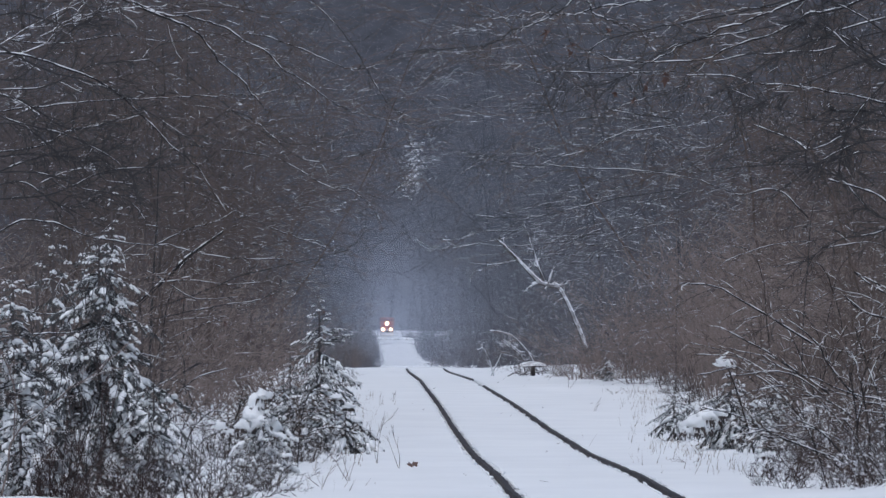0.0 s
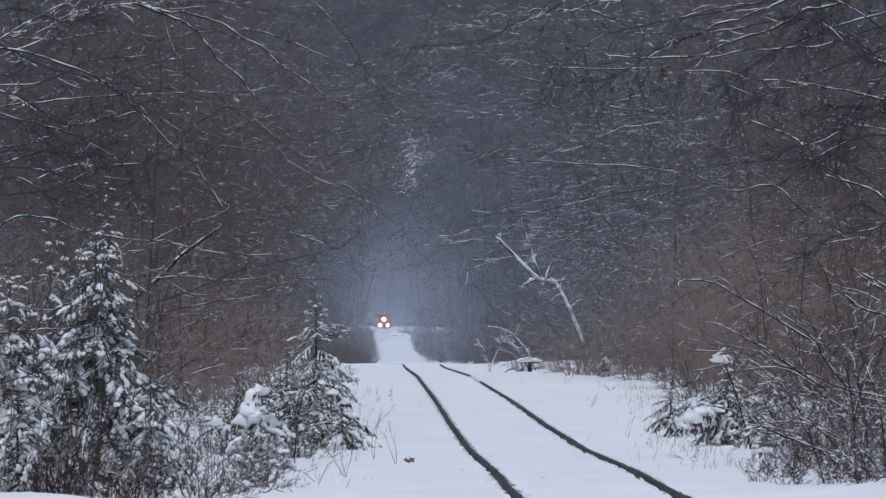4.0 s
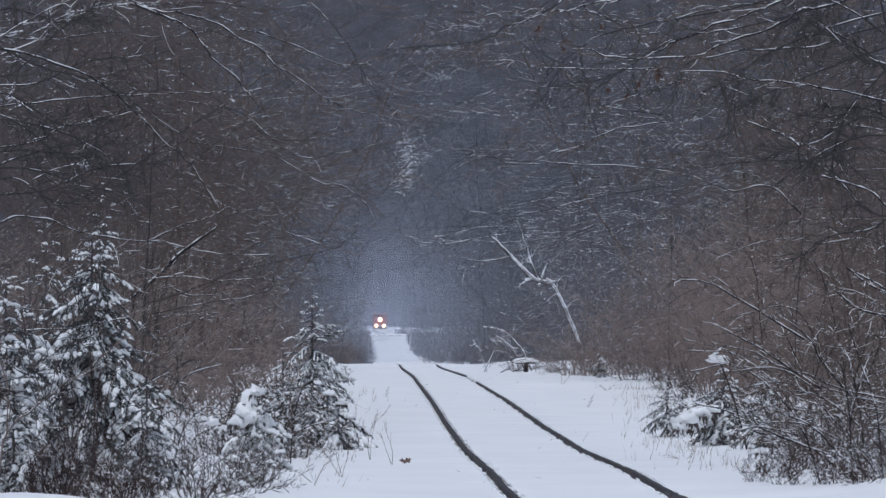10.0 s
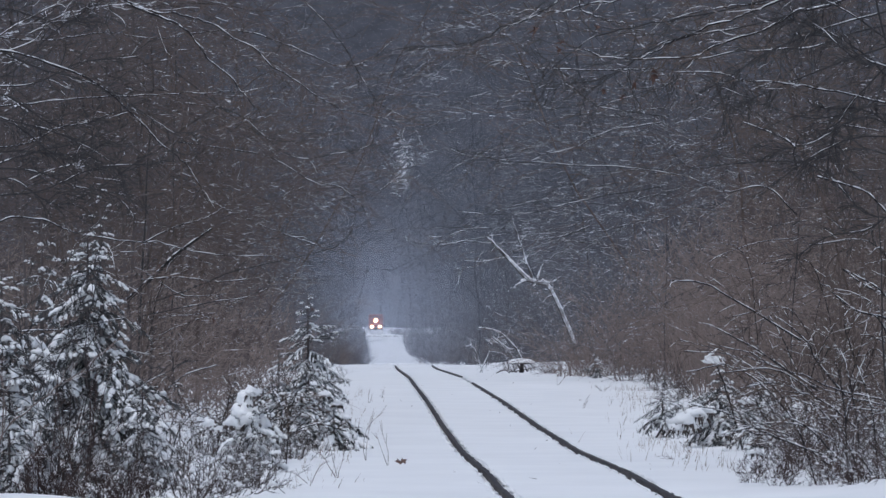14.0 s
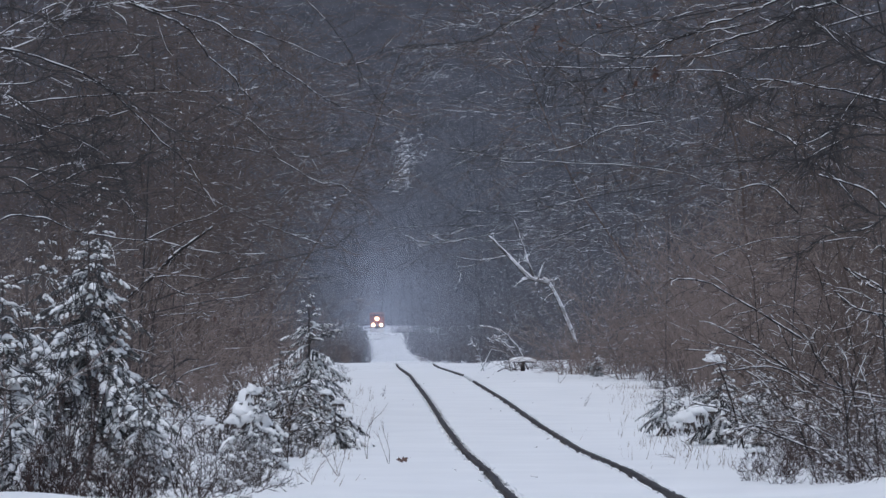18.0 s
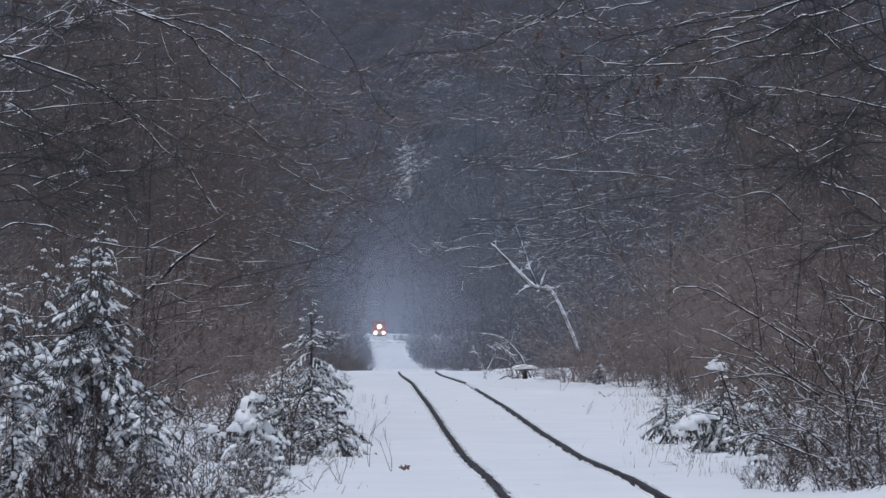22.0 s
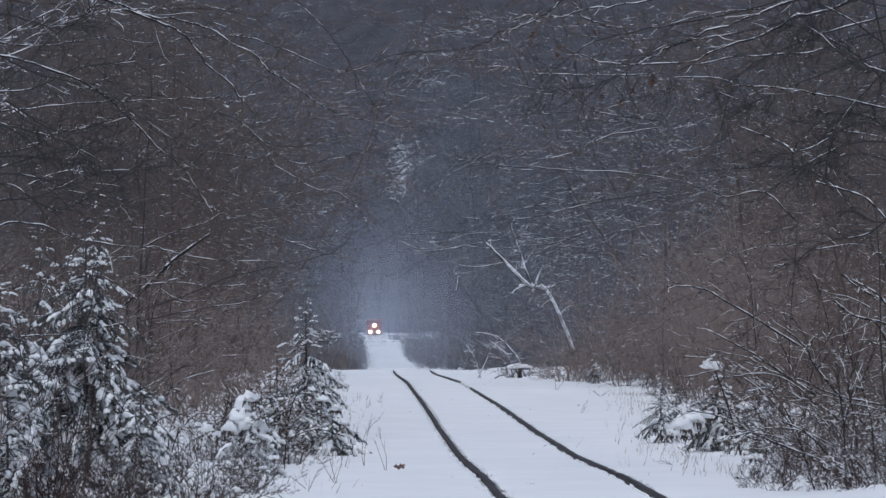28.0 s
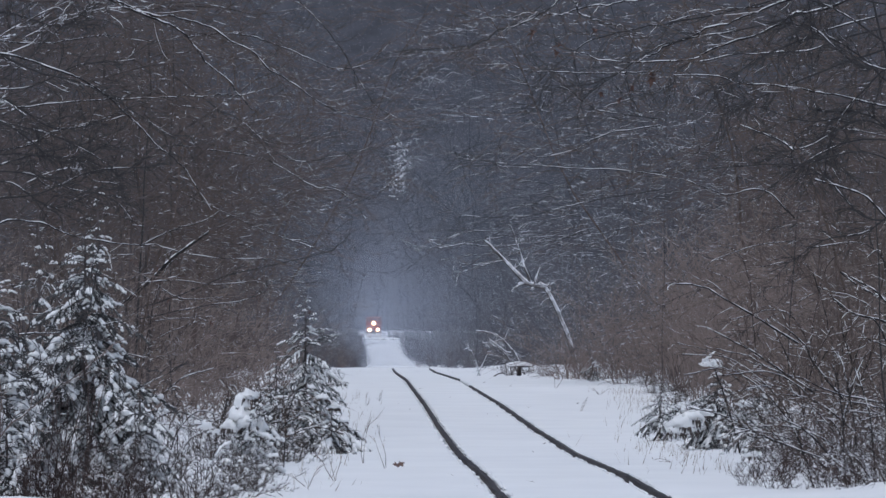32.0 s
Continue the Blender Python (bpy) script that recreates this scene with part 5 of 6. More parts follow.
for k in range(12):
    z = 7.8 + 0.21 * k
    x = 1.2 + 0.05 * k + r.gauss(0, 0.25)
    y = 232.0 + r.gauss(0, 0.6)
    grown_limb(t, r, [(-4.6, 232.0, z - 1.5), (-0.8, 232.0, z - 0.7), (x, y, z)], 0.03, 0.012, 0.1, 4, sprig=0.4)
    grown_limb(t, r, [(x, y, z), (x + 0.25, y, z + r.gauss(0.05, 0.15)), (x + r.uniform(0.4, 0.75), y, z + r.gauss(0.15, 0.25))], 0.04, 0.02, 1.0, 16, mat=SNOWY_BARK, sprig=0.4, thick=1.6, dusted=0.8)
for mid, wide, tall, count in (((1.62, 232.0, 8.85), 0.34, 0.60, 230), ((2.1, 232.0, 9.9), 0.55, 0.5, 120), ((2.9, 232.0, 13.2), 0.6, 0.4, 90)):
    g = Geo()
    for k in range(count):
        p = Vector(mid) + Vector((r.gauss(0, wide), r.gauss(0, 0.5), r.gauss(0, tall)))
        twig(g, r, p, Vector((r.gauss(0.5, 0.6), r.gauss(0, 0.5), r.gauss(0.2, 0.4))).normalized(), r.uniform(0.15, 0.5), 0.007)
    tagged(part("spray", g, SNOWY_BARK, t, "fine twigs furred with snow"), kind="stuff")
for k in range(5):
    z = 12.3 + 0.3 * k
    grown_limb(t, r, [(-4.6, 232.0, z - 1.2), (0.0, 232.0, z - 0.5), (2.0, 232.0 + r.gauss(0, 0.8), z), (2.9 + r.gauss(0, 0.3), 232.0, z + r.gauss(0, 0.3))],
               0.03, 0.010, 0.3, 14, sprig=0.5, dusted=0.45)

# trees whose layered branches hold the snow in short broken lines


def layered_tree(x, y, low, high, limbs, seed, cover, reach=1.0):
    t, r = leaning_tree("slim bare tree with layers of crooked snowy branches", x, y, high + 0.8, seed, 0.00008 * y)
    for k in range(limbs):
        z = low + (high - low) * (k + r.random()) / limbs
        side = 1 if k % 3 == 0 else -1
        ln = reach * r.uniform(0.6, 1.9)
        p = Vector((x, y, z))
        bends = [p]
        slope = r.gauss(-0.1, 0.16)
        for j in range(4):
            slope += r.gauss(0, 0.16)
            p = p + Vector((side * ln / 4 * r.uniform(0.7, 1.2), r.gauss(0, 0.2), slope * ln / 4))
            bends.append(p)
        grown_limb(t, r, bends, 0.00018 * y, 0.00006 * y, cover, 9, sprig=0.006 * y, dusted=0.3, thick=0.8)


for px, d, seed, cover in ((880, 236, 261, 0.42), (950, 228, 262, 0.42), (1040, 188, 263, 0.42), (1115, 150, 264, 0.42), (1200, 118, 265, 0.42), (1300, 90, 266, 0.4), (1470, 74, 267, 0.35),
                           (230, 92, 271, 0.35), (350, 104, 272, 0.35), (450, 118, 273, 0.35)):
    layered_tree((px - 658) / 8961 * d, float(d), 0.022 * d, 0.060 * d, 9, seed, cover, 0.012 * d)

# twiggy tops added to darken both upper corners like lens vignetting
t, r = leaning_tree("bare tree with a close net of dark fine twigs", *(-4.45, 54.0), 7.0, 251, 0.05)
for k in range(9):
    z = 2.9 + 0.36 * k
    x = -4.4
    grown_limb(t, r, [(x, 54.0, z), (x + 0.6, 54 + r.gauss(0, 0.3), z + r.gauss(0.1, 0.15)), (x + 1.2, 54 + r.gauss(0, 0.3), z + r.gauss(0.15, 0.25)), (x + 1.9 + r.gauss(0, 0.3), 54, z + r.gauss(0.2, 0.35))],
               0.024, 0.006, 0.06, 28, sprig=0.6)
t, r = leaning_tree("bare tree with a close net of dark fine twigs", *(6.15, 53.0), 7.0, 252, 0.03)
for k in range(10):
    z = 2.7 + 0.36 * k
    x = 5.9
    grown_limb(t, r, [(x, 53.0, z), (x - 0.6, 53 + r.gauss(0, 0.3), z + r.gauss(0.1, 0.15)), (x - 1.2, 53 + r.gauss(0, 0.3), z + r.gauss(0.1, 0.25)), (x - 2.1 + r.gauss(0, 0.4), 53, z + r.gauss(0.1, 0.35))],
               0.024, 0.006, 0.06, 28, sprig=0.6)
# dark stems standing before the spruces
t = thing("sapling", "bare dark sapling with crossing twigs before the spruces", "sapling")
r = random.Random(253)
grown_limb(t, r, [(-2.38, 42.0, -0.06), (-2.38, 42.0, 0.44), (-2.29, 42.0, 0.91), (-2.30, 42.0, 1.37), (-2.19, 42.0, 1.94)], 0.012, 0.005, 0.1, 16, name="stem")
grown_limb(t, r, [(-2.38, 42.0, 0.20), (-2.57, 42.0, 0.62), (-2.80, 42.0, 1.19), (-2.85, 42.0, 1.56)], 0.012, 0.005, 0.15, 16, name="stem")
grown_limb(t, r, [(-2.37, 42.0, 0.44), (-2.05, 42.0, 0.72), (-1.91, 42.0, 0.95), (-1.54, 42.0, 1.14)], 0.010, 0.004, 0.3, 14, name="stem")
grown_limb(t, r, [(-3.22, 42.0, 0.95), (-2.80, 42.0, 1.09), (-2.47, 42.0, 1.33), (-2.01, 42.0, 1.42)], 0.012, 0.004, 0.3, 14, name="stem")

# brush close to the line: left bank and right bank
rng = random.Random(9)
for i in range(18):
    y = rng.uniform(42, 64)
    stand(caked, left_edge(y) - rng.uniform(0.2, 1.5), y, rng.uniform(0.7, 1.1))
for px, y, size in ((535, 61.0, 0.6), (562, 62.0, 0.65), (590, 62.2, 0.6), (612, 62.6, 0.45)):
    stand(caked, (px - 658) / 8961 * y, y, size)
for x, y, size in ((4.75, 44.6, 0.55), (5.0, 45.2, 0.6), (4.55, 46.2, 0.5)):
    stand(tangle, x, y, size)
for x, y, size in ((-3.05, 42.5, 0.9), (-2.6, 43.2, 1.0), (-2.2, 42.6, 0.8), (-1.8, 43.5, 0.7)):
    stand(tangle[1:], x, y, size)
for x, y, size in ((-2.6, 42.0, 0.75), (-2.35, 42.9, 0.95), (-2.0, 42.4, 0.6)):
    stand(front_saplings, x, y, size)
for k in range(7):
    stand(front_brush, -2.75 + 0.2 * k + rng.gauss(0, 0.06), rng.uniform(41.2, 42.4), rng.uniform(0.5, 0.9))
for i in range(8):
    y = rng.uniform(46, 60)
    stand(tangle, left_edge(y) - rng.uniform(1.0, 2.4), y, rng.uniform(0.45, 0.7))
for i in range(22):
    y = rng.uniform(45, 62)
    stand(tangle, right_edge(y) + rng.uniform(0.6, 2.6), y, rng.uniform(0.6, 1.1))
for x, y, size in ((3.75, 48.6, 0.32), (3.95, 47.6, 0.4), (4.1, 49.8, 0.45), (4.3, 47.0, 0.45), (4.55, 48.6, 0.5), (4.0, 51.5, 0.4), (4.45, 45.6, 0.35), (4.85, 46.8, 0.5)):
    stand(front_brush, x, y, size * 1.6)
for i in range(7):
    y = rng.uniform(45, 58)
    stand(dark_shrubs, right_edge(y) + rng.uniform(0.7, 2.2), y, rng.uniform(0.4, 0.6))
for i in range(9):
    y = rng.uniform(128, 148)
    stand(red_shrubs, 5.3 + 0.2 * i, y, 0.35 + 0.07 * i)
for i in range(5):
    stand(red_shrubs, 5.7 + 0.24 * i, rng.uniform(138, 146), rng.uniform(0.8, 1.05))
for i in range(9):
    y = rng.uniform(200, 236)
    stand(dark_shrubs + red_shrubs[:1], -0.25 - 0.22 * i + rng.gauss(0, 0.1), y, 0.3 + 0.1 * i)
for i in range(6):
    y = rng.uniform(152, 175)
    stand(caked + tangle, rng.uniform(4.6, 6.5), y, rng.uniform(0.6, 1.0))
for i in range(10):
    y = rng.uniform(60, 84)
    stand(caked, right_edge(y) + rng.uniform(0.35, 1.6), y, rng.uniform(0.6, 1.0))
for i in range(15):
    y = rng.uniform(70, 200)
    stand(caked + tangle[1:], (left_edge(y) - rng.uniform(0.15, 1.1)) if i % 4 else right_edge(y) + rng.uniform(0.3, 1.0), y, rng.uniform(0.5, 0.8))
for i in range(8):
    y = rng.uniform(54, 72)
    stand(dark_shrubs + red_shrubs, right_edge(y) + rng.uniform(1.4, 3.5), y, rng.uniform(0.6, 0.9))
for i in range(15):
    y = rng.uniform(95, 150)
    stand(red_shrubs, 0.043 * y + rng.uniform(0.2, 4.0) if 0.043 * y > right_edge(y) - 1 else right_edge(y) + rng.uniform(0.8, 4.0), y, rng.uniform(0.9, 1.3))
for i in range(16):
    y = rng.uniform(50, 62)
    stand(tangle[:1], right_edge(y) + rng.uniform(0.9, 3.0), y, rng.uniform(0.9, 1.4))
for i in range(18):
    y = rng.uniform(64, 90)
    stand(red_shrubs, left_edge(y) - rng.uniform(2.0, 5.2), y, rng.uniform(0.7, 1.0))
for i in range(8):
    y = rng.uniform(56, 72)
    stand(red_shrubs + dark_shrubs, left_edge(y) - rng.uniform(1.7, 4.2), y, rng.uniform(0.5, 0.9))

for i in range(16):
    y = rng.uniform(90, 158)
    stand(tangle + caked, right_edge(y) + rng.uniform(-0.2, 0.9), y, rng.uniform(0.6, 1.1))
for i in range(7):
    y = rng.uniform(66, 88)
    stand(tangle, right_edge(y) + rng.uniform(0.4, 1.8), y, rng.uniform(0.7, 1.0))

for i in range(3):
    y = rng.uniform(47, 60)
    stand(caked, right_edge(y) + rng.uniform(0.5, 2.2), y, rng.uniform(0.8, 1.2))

# bowed snow-lined bushes among the brown brush of the left bank
r = random.Random(98)
for k in range(6):
    bx, by = -2.15 + 0.23 * k + r.gauss(0, 0.08), 53.0 + 1.7 * ((k * 5) % 6)
    t = thing("shrub", "bare brown bush of bowed stems lined with snow", "shrub", "bowed bushes on the left bank")
    for j in range(5):
        base = Vector((bx + r.gauss(0, 0.15), by + r.gauss(0, 0.2), ground_z(bx, by) - 0.05))
        h, reach = r.uniform(0.25, 1.0), r.uniform(-0.5, 0.9)
        grown_limb(t, r, [base, base + Vector((reach * 0.2, 0, h * 0.6)), base + Vector((reach * 0.6, r.gauss(0, 0.2), h * 0.95)), base + Vector((reach, r.gauss(0, 0.3), h * r.uniform(0.7, 1.1)))],
                   0.018, 0.008, 0.8, 10, name="stem", dusted=0.5, sprig=0.4)

# bowed snow-lined bushes crowding the right bank
r = random.Random(97)
for k in range(8):
    bx, by = 4.5 + 0.28 * k + r.gauss(0, 0.1), 47.5 + 1.3 * ((k * 5) % 8)
    t = thing("shrub", "bare bush of bowed stems lined with snow", "shrub", "bowed bushes on the bank")
    for j in range(6):
        base = Vector((bx + r.gauss(0, 0.15), by + r.gauss(0, 0.2), ground_z(bx, by) - 0.05))
        h, reach = r.uniform(0.35, 1.5), r.uniform(-1.6, 0.6)
        grown_limb(t, r, [base, base + Vector((reach * 0.2, 0, h * 0.55)), base + Vector((reach * 0.6, r.gauss(0, 0.2), h * 0.95)), base + Vector((reach, r.gauss(0, 0.3), h * r.uniform(0.8, 1.25)))],
                   0.019, 0.008, 0.85, 10, name="stem", dusted=0.5, sprig=0.45)

# long bowed whips with snow on them, rising out of the brown brush
r = random.Random(96)
for k in range(15):
    by = r.uniform(58, 84)
    bx = (right_edge(by) + r.uniform(1.2, 4.2)) if k % 5 < 3 else left_edge(by) - r.uniform(2.3, 4.6)
    t = thing("shrub", "tall bare shrub of arching whips lined with snow", "shrub", "arching shrubs in the brush")
    for j in range(4):
        base = Vector((bx + r.gauss(0, 0.2), by + r.gauss(0, 0.2), ground_z(bx, by) - 0.05))
        h, reach = r.uniform(1.0, 2.9), r.choice((-1, 1)) * r.uniform(0.4, 1.7)
        grown_limb(t, r, [base, base + Vector((reach * 0.15, 0, h * 0.5)), base + Vector((reach * 0.45, r.gauss(0, 0.2), h * 0.88)), base + Vector((reach, r.gauss(0, 0.3), h * r.uniform(0.8, 1.1)))],
                   0.022, 0.008, 0.9, 12, name="stem", dusted=0.4, sprig=0.5)

# a tuft of snow on a twig above the bank
t = thing("shrub", "thin shrub with a tuft of snow on its tip", "shrub")
r = random.Random(91)
grown_limb(t, r, [(4.65, 62.0, -0.04), (4.51, 62.0, 0.51), (4.37, 62.0, 0.93), (4.29, 62.0, 1.12)], 0.03, 0.012, 0.5, 6, name="stem")
g = Geo()
for k in range(18):
    p = Vector((4.29, 62.0, 1.10)) + Vector((r.gauss(0, 0.055), r.gauss(0, 0.04), r.gauss(0, 0.035)))
    q = Vector((r.gauss(0, 0.04), r.gauss(0, 0.03), r.gauss(-0.02, 0.02)))
    g.tube([p - q, p - q * 0.4, p + q * 0.4, p + q], [0.006, 0.022, 0.018, 0.004], 6, 0.0, 0.85)
tagged(part("snow", g, BOUGH_SNOW, t, smooth=True), kind="stuff")

# heaped snow caught on low boughs


def snow_heap(parent, r, spots):
    """Uneven heaps that run into one another; each spot: centre, half width, half height."""
    fringe = Geo()
    for c, w, h in spots:
        c = Vector(c)
        g = Geo()
        g.lump(c, w, w * 0.8, h, r, 9, 14, 0.35)
        for v in g.v:
            v += noise.noise_vector(v * 6.0) * w * 0.5 + noise.noise_vector(v * 17.0) * w * 0.22
        part("clump", g, BOUGH_SNOW, parent, smooth=True)
        for k in range(22):
            # ragged hanging fringe and the twigs it clings to
            az = r.uniform(0, 2 * math.pi)
            q = c + Vector((math.cos(az) * w * 0.85, math.sin(az) * w * 0.6, -h * 0.25))
            s = w * r.uniform(0.06, 0.16)
            fringe.tube([q, q + Vector((math.cos(az) * s * 1.5, 0, -s * 1.5)), q + Vector((math.cos(az) * s * 3, 0, -s * r.uniform(3, 6)))], [s, s * 0.8, s * 0.2], 5)
    tagged(part("fringe", fringe, SNOWY_TWIG, parent), kind="stuff")


t = thing("snow_clump", "clump of snow sagging over low spruce boughs", "snow")
r = random.Random(17)
snow_heap(t, r, [((4.34, 64.0, 0.42), 0.10, 0.06), ((4.22, 64.0, 0.38), 0.15, 0.10), ((4.08, 64.0, 0.30), 0.17, 0.13), ((3.98, 64.0, 0.22), 0.11, 0.11), ((4.16, 64.0, 0.23), 0.10, 0.09)])
t = thing("snow_clump", "tall clump of snow heaped on a low bush", "snow")
snow_heap(t, r, [((-1.14, 52.0, 0.80), 0.085, 0.08), ((-1.22, 52.0, 0.71), 0.075, 0.09), ((-1.24, 52.0, 0.59), 0.10, 0.11), ((-1.14, 52.0, 0.52), 0.13, 0.11), ((-1.03, 52.0, 0.43), 0.09, 0.10), ((-1.32, 52.0, 0.49), 0.10, 0.08)])
for spots in ([((-1.53, 50.0, 0.54), 0.06, 0.04), ((-1.44, 50.0, 0.48), 0.06, 0.04)], [((-0.46, 60.0, 0.68), 0.08, 0.04), ((-0.31, 60.0, 0.57), 0.07, 0.04), ((-0.20, 60.0, 0.42), 0.05, 0.05)],
              [((-1.25, 47.0, 0.24), 0.06, 0.04), ((-1.36, 47.0, 0.11), 0.06, 0.05)], [((-0.95, 48.0, 0.19), 0.05, 0.03), ((-0.82, 48.0, 0.29), 0.05, 0.03)],
              [((-2.99, 43.0, 0.46), 0.07, 0.07), ((-2.87, 43.0, 0.34), 0.06, 0.08), ((-2.77, 43.0, 0.17), 0.05, 0.08)],
              [((-3.16, 44.0, 0.98), 0.06, 0.07), ((-3.04, 44.0, 0.93), 0.05, 0.05)], [((4.32, 56.0, 0.10), 0.08, 0.05)], [((4.30, 60.0, 0.21), 0.06, 0.04), ((4.43, 60.0, 0.18), 0.05, 0.03)], [((4.53, 60.0, 0.60), 0.08, 0.05)]):
    t = thing("snow_clump", "small heap of snow caught on low brush", "snow", "heaps of snow on low brush")
    snow_heap(t, r, spots)

# the ploughed ridge at the far level crossing
t = thing("snow_bank", "low ploughed ridge of snow beside the far crossing", "snow bank")
r = random.Random(23)
g = Geo()
for k in range(15):
    x = 0.7 + 6.6 * k / 14
    g.lump((x, 910.0 + r.gauss(0, 0.4), line_z(910.0)), r.uniform(0.5, 0.8), 0.9, r.uniform(0.3, 0.55), r, 6, 10, 0.3)
part("ridge", g, SNOW, t, smooth=True)

# ---- small things on the snow ----
t = thing("post", "low dark post under a flat round cap of snow", "post")
x, y = (4.69, 150.0)
g = Geo()
g.tube([Vector((x, y, 0.1)), Vector((x, y, 0.48))], [0.07, 0.06], 9)
part("shaft", g, BARK, t)
g = Geo()
g.tube([Vector((x, y, 0.47)), Vector((x, y, 0.52))], [0.33, 0.36], 18)
part("plate", g, DARK_TWIG, t)
g = Geo()
g.lump((x, y, 0.525), 0.40, 0.38, 0.12, random.Random(3), 8, 16, 0.08)
part("snow", g, SNOW, t, "flat round cap of snow", smooth=True)

t = thing("leaf", "curled brown oak leaf lying on the snow", "leaf")
x, y = (0.41, 55.0)
g = Geo()
lobes = 22
for ring_at in (0.35, 0.7, 1.0):
    for k in range(lobes):
        w = 2 * math.pi * k / lobes
        rr = ring_at * (0.052 + (0.008 if k % 3 else -0.010) * ring_at)
        u, v = math.cos(w) * rr * 1.15, math.sin(w) * rr * 0.8
        crumple = noise.noise(Vector((u * 38, v * 38, 3.1))) * 0.06 + 0.5 * abs(u)
        g.v.append(Vector((x + u, y + v * 0.6 + crumple * 0.5, ground_z(x, y) + 0.035 + v * 0.6 + crumple * 0.5)))
for j in range(2):
    for k in range(lobes):
        a, b = j * lobes + k, j * lobes + (k + 1) % lobes
        g.f.append((a, b, b + lobes, a + lobes))
g.f.append(tuple(range(lobes)))
g.blade(Vector((x + 0.05, y, ground_z(x, y) + 0.05)), Vector((x + 0.10, y, ground_z(x, y) + 0.07)), 0.007)
part("blade", g, LEAF, t)

rng = random.Random(33)


def weed(x, y, height, stems, lean):
    w = thing("weed", "dry brown weed stalk standing out of the snow", "weed", "dry weeds")
    base = Vector((x, y, ground_z(x, y) - 0.03))
    for k in range(stems):
        g = Geo()
        pts = limb(g, rng, base, Vector((rng.gauss(0, lean), 0, 1)), height * rng.uniform(0.6, 1.1), 0.0042, 0.0016, 6, 0.14, -0.02, 4)
        for j in range(2):
            q, e = along(pts, rng.uniform(0.3, 0.9))
            limb(g, rng, q, fan(rng, e, 0.6), height * 0.25, 0.003, 0.0015, 2, 0.1, 0.0, 3)
        part("stalk", g, RED_TWIG, w)


for px_x, y, h, n, ln in ((0.03, 57, 0.8, 2, 0.12), (0.27, 55, 0.5, 2, 0.2), (-0.25, 50, 0.5, 3, 0.5), (-0.5, 48, 0.4, 2, 0.4), (0.1, 95, 0.3, 2, 0.4), (0.35, 100, 0.3, 2, 0.4),
                          (-0.1, 70, 0.3, 2, 0.4), (4.6, 120, 0.5, 2, 0.6), (3.6, 58, 0.25, 3, 0.9), (4.0, 62, 0.25, 3, 0.8), (3.9, 90, 0.3, 2, 0.8), (5.2, 110, 0.3, 3, 0.5)):
    weed(px_x, y, h, n, ln)

g = Geo()
for i in range(40):
    y = rng.uniform(46, 150)
    x = rng.uniform(left_edge(y) + 0.2, right_edge(y) - 0.2)
    b = Vector((x, y, ground_z(x, y) + 0.006))
    g.blade(b, b + Vector((rng.gauss(0, 0.05), rng.gauss(0, 0.05), rng.uniform(0.0, 0.03))), 0.018)
tagged(new("bark_bits", g.mesh("bark_bits", LEAF)), "scattered dark bits of bark on the snow", "debris", kind="stuff")

g = Geo()
for i in range(900):
    if i % 5:
        y = rng.uniform(52, 115)
        x = right_edge(y) + rng.gauss(0.0, 0.35) - 0.1
    else:
        y = rng.uniform(46, 110)
        x = left_edge(y) + rng.gauss(0.1, 0.25)
    b = Vector((x, y, ground_z(x, y) - 0.02))
    h = rng.uniform(0.05, 0.22)
    g.blade(b, b + Vector((rng.gauss(0, 0.3) * h, rng.gauss(0, 0.2) * h, h)), 0.008)
tagged(new("dry_grass", g.mesh("dry_grass", STRAW)), "thin dry grass standing through the snow", "grass", kind="stuff")

# ---- the engine that comes up the line ----


def cylinder(g, centre, axis, r, length, seg=16):
    a = Vector(axis).normalized()
    g.tube([Vector(centre) - a * length / 2, Vector(centre) + a * length / 2], [r, r], seg)


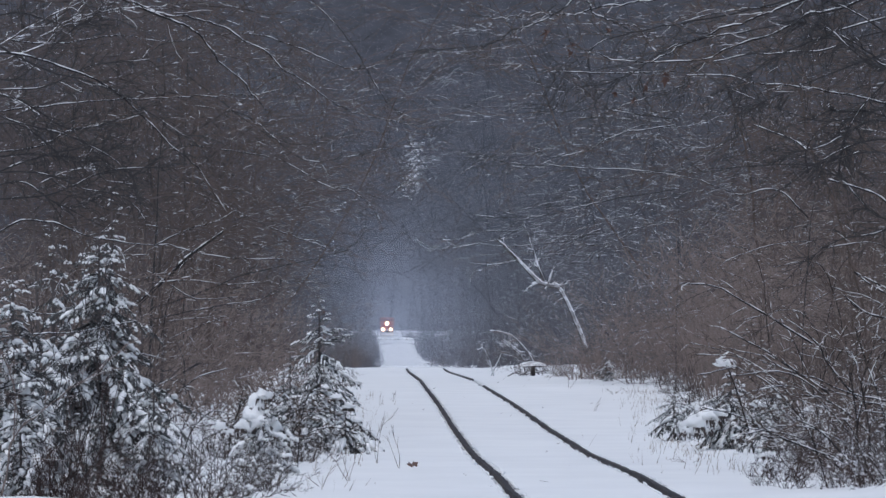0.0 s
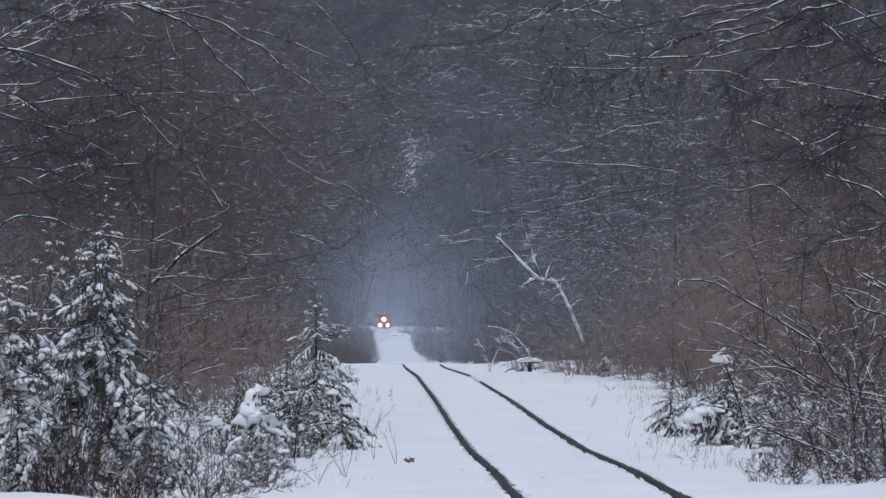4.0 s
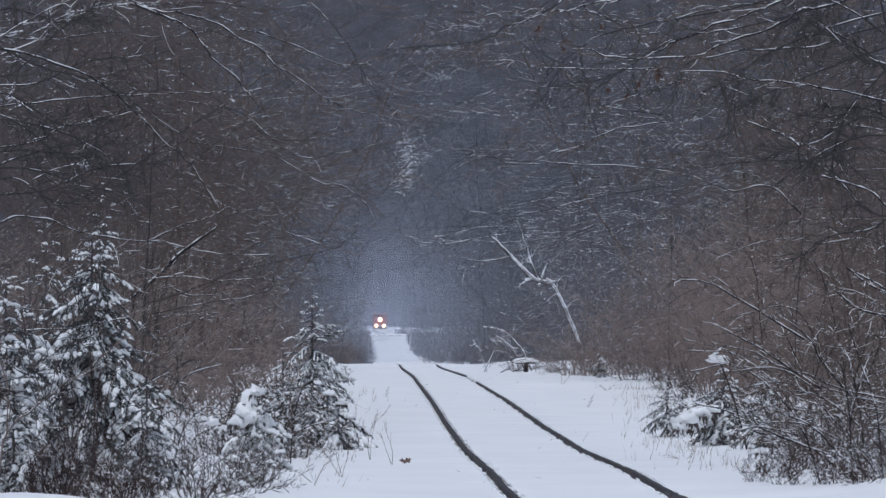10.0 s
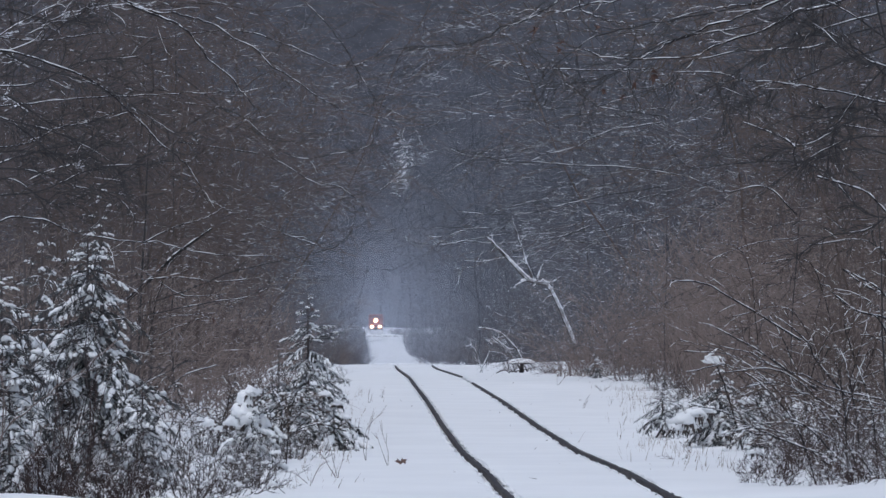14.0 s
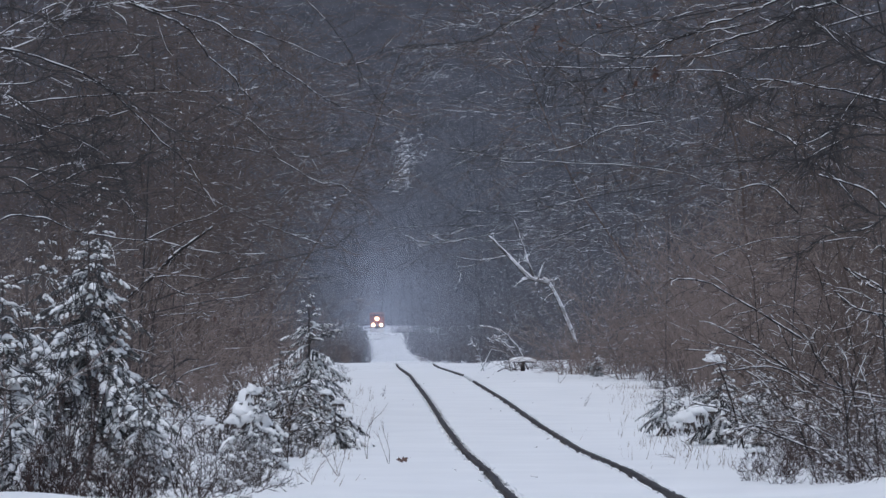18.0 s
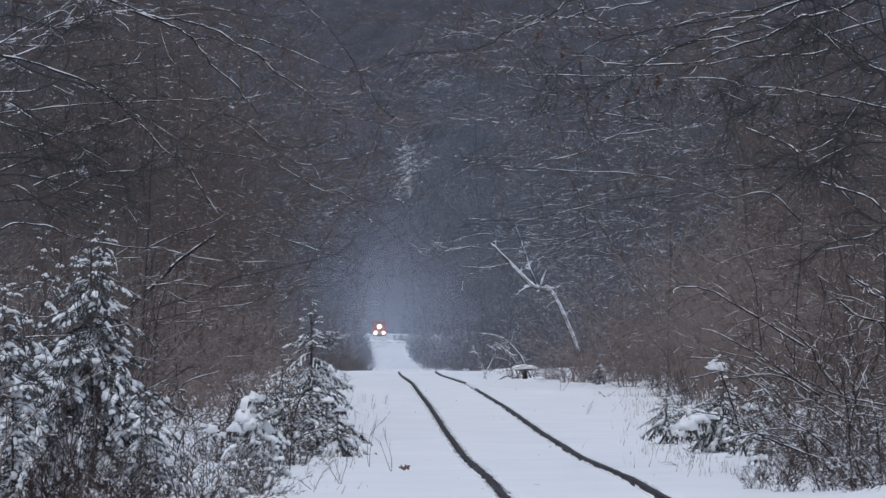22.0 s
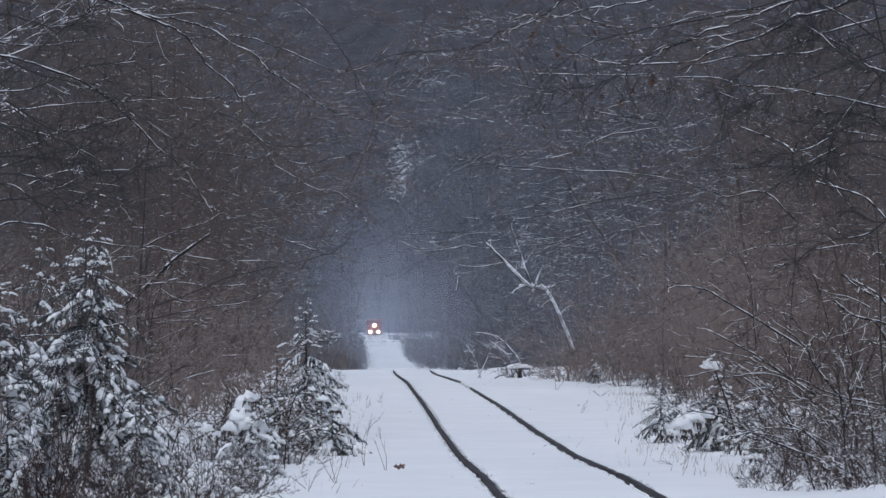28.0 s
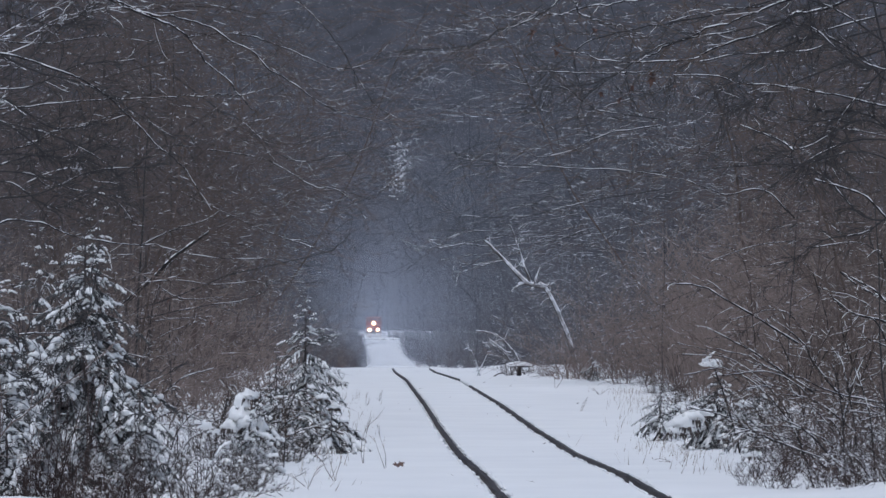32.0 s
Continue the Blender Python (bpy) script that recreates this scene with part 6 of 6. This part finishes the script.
def engine():
    """A freight engine, nose towards -y, standing on its wheels at z = 0."""
    e = thing("locomotive", "red and black freight locomotive with lit headlamps on the snowy track", "locomotive")
    g = Geo()
    g.box(-1.5, 1.5, 0.6, 20.0, 1.15, 1.55)
    part("frame", g, BLACK_PAINT, e)
    g = Geo()
    g.box(-1.25, 1.25, 0.9, 2.7, 1.55, 3.3, 0.12)
    nose = part("nose", g, RED_PAINT, e, "red short nose")
    g = Geo()
    g.box(-1.52, 1.52, 2.7, 5.0, 1.55, 3.85, 0.06)
    g.box(-1.45, 1.45, 2.65, 5.05, 3.85, 4.1, 0.2)
    cab = part("cab", g, RED_PAINT, e, "red cab")
    for x0, x1 in ((-1.3, -0.75), (0.75, 1.3), (-0.6, -0.05), (0.05, 0.6)):
        g = Geo()
        g.box(x0, x1, 2.68, 2.75, 3.35, 3.72)
        part("windscreen", g, GLASS_DARK, cab)
    g = Geo()
    g.box(-1.0, 1.0, 5.0, 19.0, 1.55, 3.85, 0.1)
    part("hood", g, BLACK_PAINT, e, "black engine hood")
    # snow material whitens the plough, painting the pale glow below the lamps
    g = Geo()
    g.box(-1.5, 1.5, 0.45, 0.6, 0.25, 0.95)
    g.box(-1.3, 1.3, 0.2, 0.5, 0.12, 0.75, 0.1)
    part("snow_plough", g, SNOW, e, "plough whitened in place of lamp glow")
    g = Geo()
    g.box(-1.5, 1.5, 0.42, 0.45, 1.35, 1.5)
    part("stripe", g, WHITE_PAINT, e)
    g = Geo()
    g.box(-0.16, 0.16, -0.15, 0.5, 0.75, 1.05, 0.03)
    part("coupler", g, STEEL, e)
    for x in (-1.42, 1.42):
        for y in (0.65, 2.4):
            g = Geo()
            cylinder(g, (x, y, 2.1), (0, 0, 1), 0.02, 1.1, 6)
            part("handrail", g, WHITE_PAINT, e)
    # lenses oversized for glare; wider glowing discs behind them paint the halo
    for x, z, r in ((0.0, 2.84, 0.33), (-0.8, 1.58, 0.29), (0.8, 1.58, 0.26)):
        g = Geo()
        cylinder(g, (x, 0.52 if z < 2 else 0.95, z), (0, 1, 0), r * 1.6, 0.3)
        h = part("headlamp" if z > 2 else "ditch_light", g, LAMP_HALO, e)
        g = Geo()
        cylinder(g, (x, 0.36 if z < 2 else 0.79, z), (0, 1, 0), r, 0.06)
        part("lens", g, LAMP, h, "glowing warm white lens")
    for y in (2.6, 4.4, 6.2, 13.6, 15.4, 17.2):
        for x in (-0.72, 0.72):
            g = Geo()
            cylinder(g, (x, y, 0.5), (1, 0, 0), 0.5, 0.13)
            part("wheel", g, STEEL, e)
    g = Geo()
    g.box(-1.4, 1.4, 7.6, 12.2, 0.35, 1.15, 0.1)
    part("fuel_tank", g, BLACK_PAINT, e)
    return e


locomotive = engine()


def crossing_car():
    """A tall car, nose towards +x, on its wheels at z = 0."""
    c = thing("car", "dark maroon car driving over the far level crossing", "car")
    g = Geo()
    g.box(-2.45, 2.45, -0.9, 0.9, 0.28, 1.05, 0.05)
    part("body", g, MAROON, c)
    g = Geo()
    prof = [(-2.38, 1.03), (-2.25, 1.70), (0.75, 1.74), (1.45, 1.03)]
    for side in (-0.82, 0.82):
        g.v += [Vector((px, side * (1.0 if pz < 1.2 else 0.86), pz)) for px, pz in prof]
    g.f += [(0, 1, 2, 3), (7, 6, 5, 4)] + [(k, 4 + k, 4 + (k + 1) % 4, (k + 1) % 4) for k in range(4)]
    cabin = part("cabin", g, MAROON, c)
    for side in (-1, 1):
        for x0, x1 in ((-1.95, -1.05), (-0.95, -0.1), (0.0, 0.5)):
            g = Geo()
            ys = sorted((side * 0.76, side * 0.80))
            g.box(x0, x1, ys[0], ys[1], 1.14, 1.56, 0.01)
            part("window", g, GLASS_DARK, cabin)
    for px in (-1.45, 1.45):
        for side in (-0.8, 0.8):
            g = Geo()
            cylinder(g, (px, side, 0.36), (0, 1, 0), 0.36, 0.24)
            wheel = part("wheel", g, RUBBER, c)
            g = Geo()
            cylinder(g, (px, side * 1.16, 0.36), (0, 1, 0), 0.2, 0.02)
            part("rim", g, STEEL, wheel)
    for side in (-0.62, 0.62):
        g = Geo()
        g.box(2.35, 2.47, side - 0.18, side + 0.18, 0.62, 0.80, 0.01)
        part("headlight", g, GLASS_DARK, c)
    return c


car = crossing_car()


def motions():
    """The engine creeps nearer all through."""
    rows = []
    for t, y in ((0.0, 1068.0), (8.0, 1050.0), (16.0, 1030.0), (24.0, 1008.0), (32.0, 985.0)):
        rows.append((t, pose(line_x(y), y, line_z(y) + 0.03)))
    walk(locomotive, rows)
    # the car passes over the crossing in front of it, once
    walk(car, [(t, pose(4.05 + 13.3 * (t - 12.8), 925.0, line_z(925.0))) for t in (0.0, 12.8, 32.0)])


motions()
